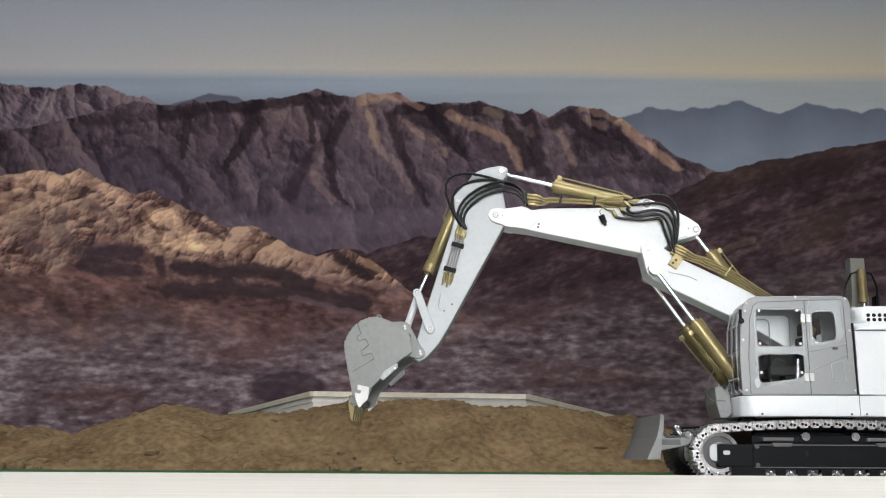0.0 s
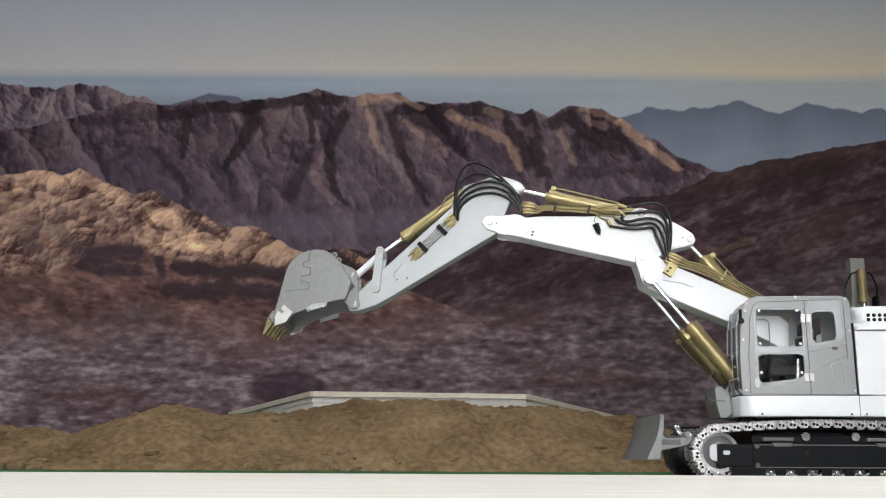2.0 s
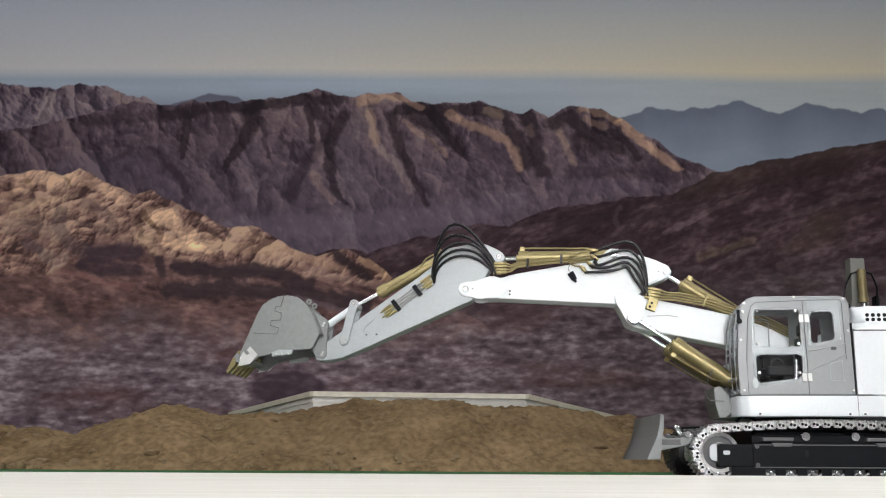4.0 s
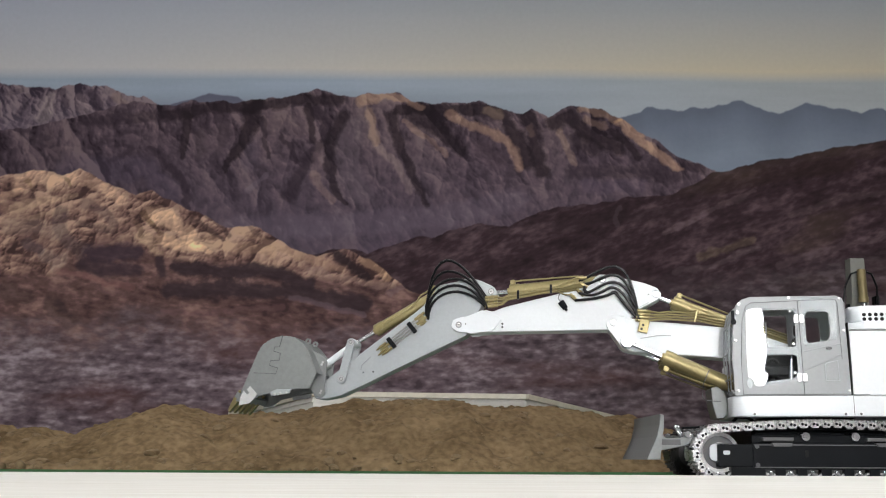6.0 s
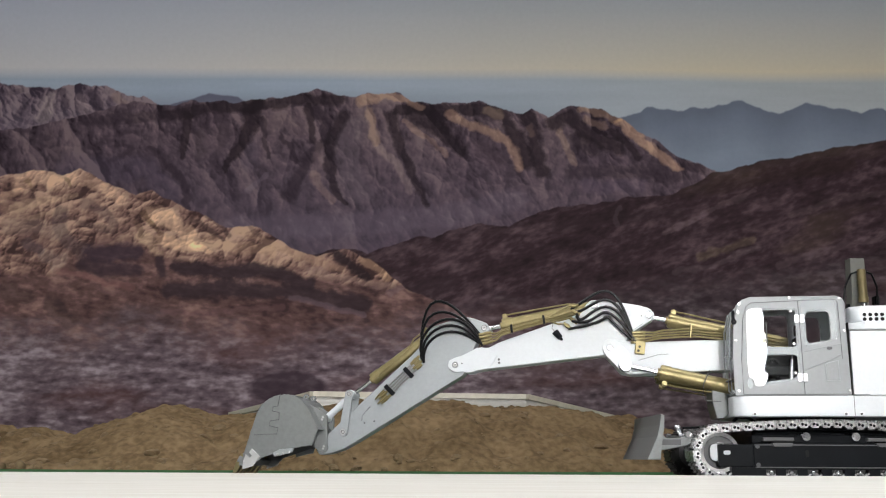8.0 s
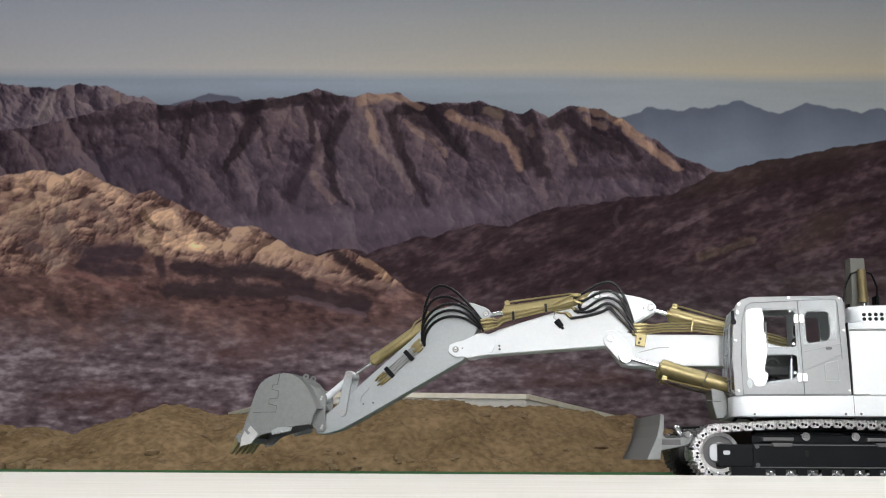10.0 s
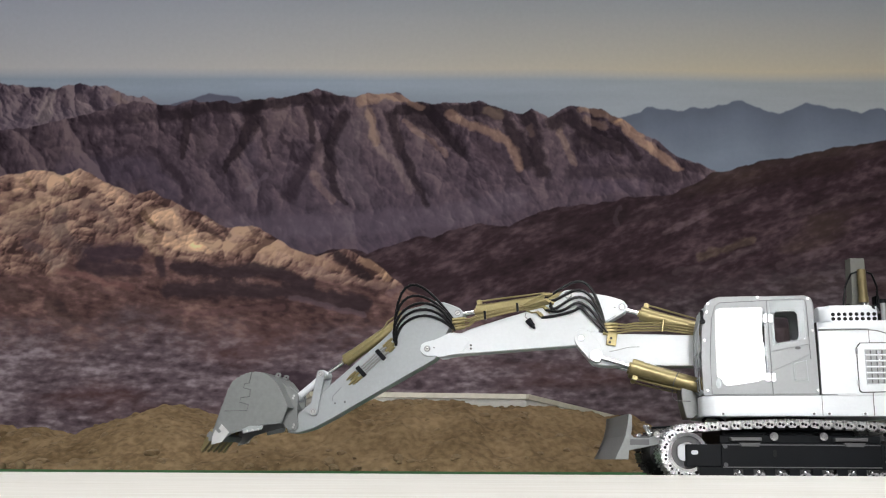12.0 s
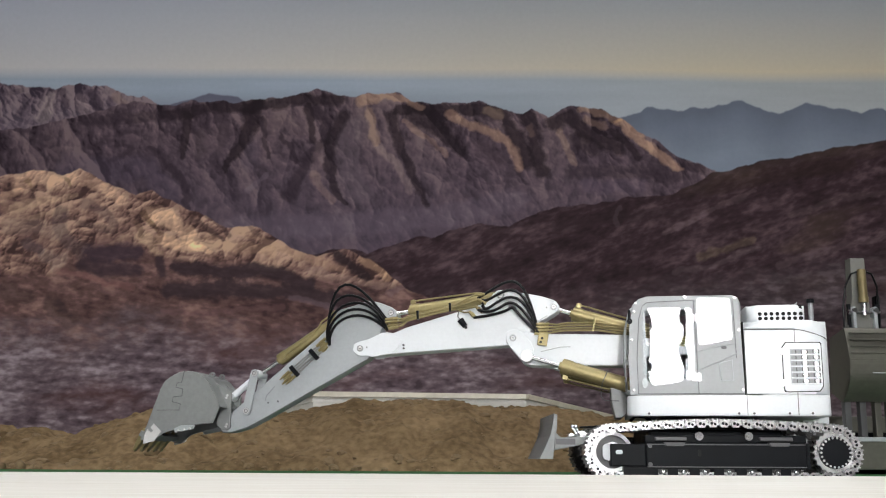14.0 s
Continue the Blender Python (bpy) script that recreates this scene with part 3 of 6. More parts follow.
    brush(c, [(-0.646, 0.73), (-0.574, 0.704), (-0.484, 0.664), (-0.395, 0.631), (-0.32, 0.601)], 0.0156, 0.0121, (148, 118, 103), 0.65, (126, 98, 92))
    brush(c, [(-0.412, 0.604), (-0.34, 0.577), (-0.252, 0.56), (-0.147, 0.553)], 0.0139, 0.0087, (138, 112, 104), 0.65, (126, 98, 92))
    brush(c, [(-0.254, 0.633), (-0.209, 0.616), (-0.17, 0.576)], 0.0139, 0.0121, (154, 123, 103), 0.85, (126, 98, 92))
    brush(c, [(-0.328, 0.642), (-0.289, 0.612), (-0.235, 0.58)], 0.0225, 0.0139, (56, 43, 46), 0.97, (126, 98, 92))
    brush(c, [(-0.789, 0.757), (-0.734, 0.725), (-0.689, 0.699)], 0.0087, 0.0069, (80, 62, 60), 0.75, (126, 98, 92))
    brush(c, [(-0.751, 0.77), (-0.703, 0.747), (-0.67, 0.71)], 0.0104, 0.0069, (76, 58, 58), 0.7, (126, 98, 92))
    brush(c, [(-0.611, 0.74), (-0.571, 0.709)], 0.0087, 0.0069, (84, 64, 62), 0.6, (126, 98, 92))
    brush(c, [(-0.942, 0.778), (-0.92, 0.745), (-0.89, 0.716)], 0.0104, 0.0087, (88, 66, 58), 0.85, (126, 98, 92))
    brush(c, [(-0.97, 0.752), (-0.946, 0.702)], 0.0069, 0.0069, (96, 74, 66), 0.7, (126, 98, 92))
    brush(c, [(-0.994, 0.84), (-0.915, 0.835), (-0.824, 0.801)], 0.0104, 0.0104, (100, 76, 72), 0.6, (126, 98, 92))
    brush(c, [(-1.197, 0.891), (-1.181, 0.865)], 0.0069, 0.0052, (100, 78, 66), 0.7, (126, 98, 92))
    brush(c, [(-1.315, 0.879), (-1.303, 0.864)], 0.0087, 0.0052, (110, 86, 72), 0.6, (126, 98, 92))
    brush(c, [(-1.204, 0.784), (-1.205, 0.733), (-1.175, 0.688), (-1.134, 0.661)], 0.0225, 0.0208, (92, 74, 74), 0.8, (126, 98, 92))
    brush(c, [(-1.13, 0.805), (-1.076, 0.788), (-1.033, 0.741)], 0.0156, 0.0139, (98, 78, 77), 0.7, (126, 98, 92))
    brush(c, [(-1.144, 0.751), (-1.043, 0.723)], 0.0104, 0.0104, (104, 84, 80), 0.6, (126, 98, 92))
    brush(c, [(-1.356, 0.736), (-1.285, 0.732), (-1.212, 0.709)], 0.026, 0.0225, (138, 115, 107), 0.5, (126, 98, 92))
    brush(c, [(-1.242, 0.642), (-1.185, 0.632), (-1.207, 0.607)], 0.0208, 0.0208, (132, 110, 104), 0.65, (126, 98, 92))
    brush(c, [(-1.307, 0.682), (-1.26, 0.653)], 0.0156, 0.0139, (92, 76, 78), 0.7, (126, 98, 92))
    brush(c, [(-1.093, 0.654), (-1.013, 0.654), (-0.96, 0.651)], 0.026, 0.0225, (70, 56, 64), 0.9, (126, 98, 92))
    brush(c, [(-1.116, 0.614), (-0.966, 0.597)], 0.0243, 0.0243, (68, 54, 60), 0.85, (126, 98, 92))
    brush(c, [(-0.885, 0.63), (-0.875, 0.583)], 0.0139, 0.0173, (66, 52, 57), 0.85, (126, 98, 92))
    brush(c, [(-0.82, 0.605), (-0.675, 0.592), (-0.534, 0.592), (-0.419, 0.556)], 0.0243, 0.0225, (60, 47, 51), 0.97, (126, 98, 92))
    brush(c, [(-0.847, 0.53), (-0.673, 0.538), (-0.462, 0.529), (-0.233, 0.495)], 0.0277, 0.0243, (62, 49, 53), 0.93, (126, 98, 92))
    brush(c, [(-1.374, 0.535), (-1.293, 0.514)], 0.0295, 0.0243, (68, 53, 53), 0.7, (126, 98, 92))
    brush(c, [(-1.212, 0.489), (-1.147, 0.437)], 0.026, 0.026, (68, 54, 54), 0.65, (126, 98, 92))
    brush(c, [(-1.017, 0.452), (-0.825, 0.449)], 0.0312, 0.0312, (70, 55, 56), 0.55, (126, 98, 92))
    brush(c, [(-1.203, 0.592), (-1.078, 0.573), (-0.967, 0.537)], 0.0104, 0.0087, (124, 90, 86), 0.65, (126, 98, 92))
    brush(c, [(-1.058, 0.538), (-0.912, 0.502)], 0.0069, 0.0069, (112, 86, 84), 0.5, (126, 98, 92))
    brush(c, [(-0.861, 0.467), (-0.756, 0.46), (-0.635, 0.478), (-0.495, 0.479)], 0.0087, 0.0087, (112, 84, 84), 0.55, (126, 98, 92))
    brush(c, [(-0.47, 0.507), (-0.356, 0.49), (-0.242, 0.463)], 0.0104, 0.0087, (116, 97, 103), 0.6, (126, 98, 92))
    brush(c, [(-0.164, 0.534), (-0.112, 0.552), (-0.077, 0.557)], 0.0087, 0.0052, (124, 100, 100), 0.65, (126, 98, 92))
    brush(c, [(-1.377, 0.574), (-1.27, 0.556), (-1.181, 0.536)], 0.0069, 0.0069, (112, 86, 82), 0.5, (126, 98, 92))
    col = mixc(col, c, m)
    # the stony plain in front, streaked and mottled
    r = line(PLAIN) + 0.05 * fbm(X[:1] * 3, X[:1] * 0, 611, 3)
    c = streaks(620, 7, 26, 0.0, srgb(66, 54, 60), srgb(100, 86, 92), srgb(146, 132, 138), 0.72)
    rust = np.clip(1.5 * fbm(X * 2.4, Z * 9, 660, 4), 0, 1)
    c = mixc(c, srgb(96, 62, 56) * np.ones(X.shape + (3,)), 0.5 * rust)
    shade = np.clip(1 - ((X + 0.47) / 0.13) ** 2 - ((Z - 0.235) / 0.055) ** 2, 0, 1)
    c = mixc(c, srgb(54, 42, 50) * np.ones(X.shape + (3,)), np.clip(shade * 2.5, 0, 0.85))
    east = np.clip((X - 0.0) / 0.7, 0, 1)
    c = mixc(c, c * 0.47, east)
    col = mixc(col, c, step(r - Z + 0.06 * fbm(X * 6, Z * 12, 670, 4), 0.14))
    return np.clip(col, 0.003, 1)


PRINT_GAIN = 1.44


def build_backdrop():
    nx, nz = 1200, 620
    xs, zs = np.linspace(-1.5, 1.5, nx), np.linspace(-0.02, 1.53, nz)
    X, Z = np.meshgrid(xs, zs)
    col = np.clip(landscape(X, Z) * PRINT_GAIN, 0, 0.95)
    co = np.stack([X, 0 * X + 3.2, Z], -1).reshape(-1, 3)
    i = np.arange(nx * nz).reshape(nz, nx)
    quads = np.stack([i[:-1, :-1], i[:-1, 1:], i[1:, 1:], i[1:, :-1]], -1).reshape(-1, 4)
    me = bpy.data.meshes.new("landscape_backdrop")
    me.vertices.add(len(co))
    me.vertices.foreach_set("co", co.ravel())
    me.loops.add(quads.size)
    me.loops.foreach_set("vertex_index", quads.ravel())
    me.polygons.add(len(quads))
    me.polygons.foreach_set("loop_start", np.arange(len(quads)) * 4)
    me.update(calc_edges=True)
    at = me.color_attributes.new("print", "FLOAT_COLOR", "POINT")
    at.data.foreach_set("color", np.concatenate([col.reshape(-1, 3), np.ones((len(co), 1))], 1).ravel())
    m = bpy.data.materials.new("printed_vinyl_sheet")
    m.use_nodes = True
    nt = m.node_tree
    b = nt.nodes["Principled BSDF"]
    a = nt.nodes.new("ShaderNodeVertexColor")
    a.layer_name = "print"
    tc = nt.nodes.new("ShaderNodeTexCoord")
    n = nt.nodes.new("ShaderNodeTexNoise")
    n.inputs["Scale"].default_value, n.inputs["Detail"].default_value = 70, 6
    nt.links.new(tc.outputs["Object"], n.inputs["Vector"])
    mr = nt.nodes.new("ShaderNodeMapRange")
    mr.inputs["To Min"].default_value, mr.inputs["To Max"].default_value = 0.95, 1.05
    nt.links.new(n.outputs["Fac"], mr.inputs["Value"])
    mul = nt.nodes.new("ShaderNodeMix")
    mul.data_type, mul.blend_type = "RGBA", "MULTIPLY"
    mul.inputs["Factor"].default_value = 1
    nt.links.new(a.outputs["Color"], mul.inputs["A"])
    nt.links.new(mr.outputs["Result"], mul.inputs["B"])
    nt.links.new(mul.outputs["Result"], b.inputs["Base Color"])
    b.inputs["Roughness"].default_value = 0.7
    b.inputs["Specular IOR Level"].default_value = 0.1
    me.materials.append(m)
    ob = new("backdrop", me)
    tagged(ob, "large printed photo backdrop of desert mountains at dusk", "backdrop", kind="structure")


# ---------------------------------------------------------------- soil and barrier
DIRT_TOP = [(-1.3, 0.10), (-0.982, 0.097), (-0.83, 0.086), (-0.72, 0.117), (-0.596, 0.151), (-0.50, 0.125), (-0.35, 0.126), (-0.27, 0.138), (-0.20, 0.160), (-0.054, 0.166), (0.02, 0.160), (0.085, 0.152), (0.274, 0.150), (0.412, 0.134), (0.52, 0.110), (0.60, 0.060), (0.66, 0.0), (1.1, 0.0)]


def soil_height(X, Y):
    top = np.interp(X, *zip(*DIRT_TOP))
    f = np.clip((Y - 2.02 - 0.10 * np.clip((X - 0.05) / 0.4, 0, 1)) / 0.33, 0, 1)
    b = np.clip((2.62 - Y) / 0.22, 0, 1)
    n = 0.016 * fbm(X * 5, Y * 5, 900, 4) + 0.022 * fbm(X * 12, Y * 12, 910, 4) + 0.008 * fbm(X * 34, Y * 34, 930, 4) - 0.008
    return (top * np.sin(f * math.pi / 2) ** 0.8 * b ** 0.6) + (n - 0.006) * np.clip(f * 6, 0, 1) - 0.004 * (1 - np.clip(f * 20, 0, 1))


def build_soil():
    nx, ny = 620, 150
    X, Y = np.meshgrid(np.linspace(-1.25, 0.66, nx), np.linspace(2.0, 2.64, ny))
    H = soil_height(X, Y)
    i = np.arange(nx * ny).reshape(ny, nx)
    quads = np.stack([i[:-1, :-1], i[:-1, 1:], i[1:, 1:], i[1:, :-1]], -1).reshape(-1, 4)
    me = bpy.data.meshes.new("soil_heap")
    me.from_pydata(np.stack([X, Y, H], -1).reshape(-1, 3).tolist(), [], quads.tolist())
    me.materials.append(DIRT)
    me.shade_smooth()
    tagged(new("soil_heap", me), "long heap of loose brown loam on the green mat", "soil", kind="stuff")
    rnd = random.Random(4)
    bm = bmesh.new()
    for _ in range(420):
        x, y = rnd.uniform(-1.0, 0.58), rnd.uniform(2.04, 2.42)
        if rnd.random() < 0.35:
            y = rnd.uniform(2.015, 2.06)
        z = float(H[int((y - 2.0) / 0.64 * (ny - 1)), int((x + 1.25) / 1.91 * (nx - 1))])
        r = rnd.choice((0.003, 0.004, 0.005, 0.006, 0.009, 0.013)) * rnd.uniform(0.7, 1.2)
        vs = bmesh.ops.create_icosphere(bm, subdivisions=2, radius=r, matrix=Matrix.Translation((x, y, z - r * 0.25)))["verts"]
        for v in vs:
            d = v.co - Vector((x, y, z))
            v.co += d * 0.55 * noise.noise(v.co / r * 0.9)
            v.co.z = z + (v.co.z - z) * 0.7
    for x, y, r in ((-0.905, 2.03, 0.017), (-0.862, 2.022, 0.014), (-0.835, 2.018, 0.010), (-0.80, 2.025, 0.011), (-0.765, 2.02, 0.008), (-0.205, 2.018, 0.010), (-0.165, 2.02, 0.007)):
        vs = bmesh.ops.create_icosphere(bm, subdivisions=2, radius=r, matrix=Matrix.Translation((x, y, r * 0.6)))["verts"]
        for v in vs:
            v.co += (v.co - Vector((x, y, r * 0.6))) * 0.5 * noise.noise(v.co / r * 0.9)
    tagged(part("soil_clods", bm, CLOD), "dry crumbly loam clods scattered over the heap", "soil", kind="stuff")


def build_barrier():
    # a white low wall whose two wings angle back and taper
    bar = empty("white_barrier")
    tagged(bar, "low white painted barrier with cream coping behind the soil", "barrier")
    A, B = (-0.306, 2.5, 0.181), (0.198, 2.5, 0.177)
    L, R = (-0.578, 2.9, 0.147), (0.509, 2.9, 0.135)
    for name, p, q in (("wing", L, A), ("centre_panel", A, B), ("wing", B, R)):
        p, q = Vector(p), Vector(q)
        d = Vector((q.x - p.x, q.y - p.y, 0)).normalized()
        n = Vector((d.y, -d.x, 0))
        if n.y > 0:
            n = -n

        def wall(off0, off1, dz0, dz1):
            bm = bmesh.new()
            vs = []
            for e in (p, q):
                for off in (off0, off1):
                    for z in (None, 1):
                        base = 0.0 if dz0 is None else e.z + dz0
                        vs.append(bm.verts.new((e.x + n.x * off, e.y + n.y * off, base if z is None else e.z + dz1)))
            for f in ((0, 1, 3, 2), (4, 6, 7, 5), (0, 4, 5, 1), (2, 3, 7, 6), (1, 5, 7, 3), (0, 2, 6, 4)):
                bm.faces.new([vs[k] for k in f])
            return bm

        pt = part(name, wall(0.0, -0.012, None, -0.012), BOARD, bar)
        part("coping", wall(0.010, -0.022, -0.012, 0.0), COPING, pt)
        part("moulding", wall(0.004, 0.0, -0.024, -0.018), BOARD, pt)


# ---------------------------------------------------------------- the excavator: joints
FOOT, L_BOOM, L_JIB, L_STICK, L_LINK = (0.0363, 0.1358), 0.2895, 0.2100, 0.1786, 0.0522
BUCKET_PIN, PIN_EAR, COUPLER = (0.2126, 0.0042), 0.0395, 0.0495
STICK_TAIL, BUCKET_CYL_PIN, JIB_TAIL, JIB_CYL_PIN, BOOM_CYL_PIN = (-0.0598, -0.0240), (0.0060, -0.0555), (-0.0575, -0.0385), (0.0133, -0.0600), (0.2665, 0.0220)
BOOM_CYL_BASE, TOP_CYL_BASE = (-0.082, 0.116), (-0.023, 0.179)
TRACK_Y, SLEW_Y = 0.088, 1.385
# seconds, place of the slew centre along x, swing, then the angles of boom, jib, stick and link
JOINTS = [
    (0.0, 0.4750, -2.8, 144.18, 167.26, 240.58, 110.6), (0.5, 0.4750, -2.8, 144.18, 166.53, 237.37, 107.67),
    (1.0, 0.4750, -2.8, 144.18, 165.54, 226.05, 97.0), (1.5, 0.4750, -2.8, 144.18, 163.75, 212.83, 87.0),
    (2.0, 0.4750, -2.8, 147.18, 166.63, 210.33, 84.45), (2.5, 0.4750, -2.8, 150.94, 170.5, 207.85, 81.91),
    (3.0, 0.4750, -2.8, 159.04, 179.87, 214.32, 87.39), (3.4, 0.4750, -2.8, 159.3, 178.6, 209.5, 82.5), (4.0, 0.4750, -4.2, 159.2, 176.5, 203.0, 76.5),
    (5.0, 0.4750, -7.6, 158.8, 172.2, 196.4, 70.0), (5.5, 0.4750, -8.0, 158.64, 171.16, 195.21, 68.99),
    (6.0, 0.4750, -8.0, 165.86, 180.0, 204.22, 76.54), (6.5, 0.4750, -8.0, 167.93, 180.3, 205.13, 77.92),
    (7.0, 0.4750, -8.0, 170.53, 183.91, 208.54, 79.6), (7.5, 0.4755, -8.0, 172.61, 185.87, 210.43, 82.14),
    (8.0, 0.4755, -8.0, 172.61, 185.87, 210.43, 82.14), (8.8, 0.4755, -8.0, 172.5, 185.7, 210.3, 82.0), (9.8, 0.4750, -8.0, 170.3, 183.5, 208.5, 80.6),
    (10.5, 0.4750, -8.0, 170.05, 183.3, 208.3, 80.4), (11.0, 0.4697, -8.0, 170.05, 183.3, 208.3, 80.4),
    (11.5, 0.4529, -8.0, 170.05, 183.4, 208.3, 80.4), (12.0, 0.4360, -8.0, 170.05, 183.4, 208.3, 80.0),
    (12.5, 0.4170, -8.0, 170.05, 183.4, 208.3, 80.0), (13.0, 0.3927, -8.0, 170.08, 183.35, 208.3, 80.0),
    (13.5, 0.3705, -8.0, 170.1, 183.3, 208.2, 79.8), (14.0, 0.3441, -8.0, 170.14, 183.3, 208.2, 79.8),
]


def joint(t):
    """The joints at t seconds, by a monotone cubic through the rows."""
    tab = np.array(JOINTS)
    ts = tab[:, 0]
    k = int(np.clip(np.searchsorted(ts, t) - 1, 0, len(ts) - 2))
    h = np.diff(ts)[:, None]
    s = np.diff(tab[:, 1:], axis=0) / h
    m = np.zeros_like(tab[:, 1:])
    m[1:-1] = np.where(s[:-1] * s[1:] > 0, 2 * s[:-1] * s[1:] / (s[:-1] + s[1:] + 1e-12 * np.sign(s[1:] + 1e-30)), 0)
    m[0], m[-1] = s[0], s[-1]
    u = (t - ts[k]) / h[k, 0]
    a, b = tab[k, 1:], tab[k + 1, 1:]
    return (2 * u ** 3 - 3 * u ** 2 + 1) * a + (u ** 3 - 2 * u ** 2 + u) * h[k] * m[k] + (-2 * u ** 3 + 3 * u ** 2) * b + (u ** 3 - u ** 2) * h[k] * m[k + 1]


def put(o, a, p):
    """Point p of a link at o turned by a degrees, in the arm's plane."""
    c, s = math.cos(radians(a)), math.sin(radians(a))
    return (o[0] + p[0] * c - p[1] * s, o[1] + p[0] * s + p[1] * c)


def arm(t):
    """All pins of the arm, in the upper body's plane."""
    x, swing, boom, jib, stick, link = joint(t)
    d = {"x": x, "swing": swing, "boom": boom, "jib": jib, "stick": stick, "link": link}
    d["jib_o"] = put(FOOT, boom, (L_BOOM, 0))
    d["stick_o"] = put(d["jib_o"], jib, (L_JIB, 0))
    d["link_o"] = put(d["stick_o"], stick, (L_STICK, 0))
    d["link_up"] = put(d["link_o"], link, (L_LINK, 0))
    d["bucket_o"] = B = put(d["stick_o"], stick, BUCKET_PIN)
    U = d["link_up"]
    dx, dz = U[0] - B[0], U[1] - B[1]
    r = math.hypot(dx, dz)
    ca = max(-1, min(1, (r * r + PIN_EAR ** 2 - COUPLER ** 2) / (2 * r * PIN_EAR)))
    d["bucket"] = math.degrees(math.atan2(dz, dx) + math.acos(ca))
    d["ear"] = put(B, d["bucket"], (PIN_EAR, 0))
    return d


def at(d, o, ang, y=0.0):
    return pose(0, 0, 0, 0, 0, d["swing"]) @ pose(o[0], y, o[1], 0, -ang, 0)


def angle_of(p, q):
    return math.degrees(math.atan2(q[1] - p[1], q[0] - p[0]))


# each moving part with the function that gives its pose at t
MOVING = []


def moves(ob, f):
    ob.matrix_basis = f(arm(0.0))
    MOVING.append((ob, f))
    return ob


# ---------------------------------------------------------------- the excavator: build
def bolt_mesh():
    me = bpy.data.meshes.get("bolt")
    if not me:
        bm = bmesh.new()
        cyl(bm, (0, 0, 0), (0, -0.0011, 0), 0.0019, 10, 0.0014)
        cyl(bm, (0, 0.002, 0), (0, 0, 0), 0.0019, 10)
        me = mesh_from(bm, "bolt")
        me.materials.append(BOLTMAT)
    return me


def pin_parts(parent, pts, y, r=0.0055):
    """Pin heads on the near and the far face."""
    for x, z in pts:
        for s in (-1, 1):
            p = part("pin", disc(bmesh.new(), x, z, s * (y - 0.001), s * (y + 0.0012), r * 0.58), BOLTMAT, parent)
            # dark ring paints the shade of a recess round the pin
            part("pin_recess_shade", ring(bmesh.new(), (x, z), r * 0.57, r * 0.72, s * y, s * (y + 0.0004), 20), DARKGREY, parent)
            part("pin_slot", box(bmesh.new(), x - r * 0.3, x + r * 0.3, min(s * (y + 0.0010), s * (y + 0.0015)), max(s * (y + 0.0010), s * (y + 0.0015)), z - r * 0.08, z + r * 0.08), DARKGREY, parent)
            part("pin_collar", ring(bmesh.new(), (x, z), r * 0.72, r * 0.92, s * y, s * (y + 0.0007), 20), STICKMAT, parent)


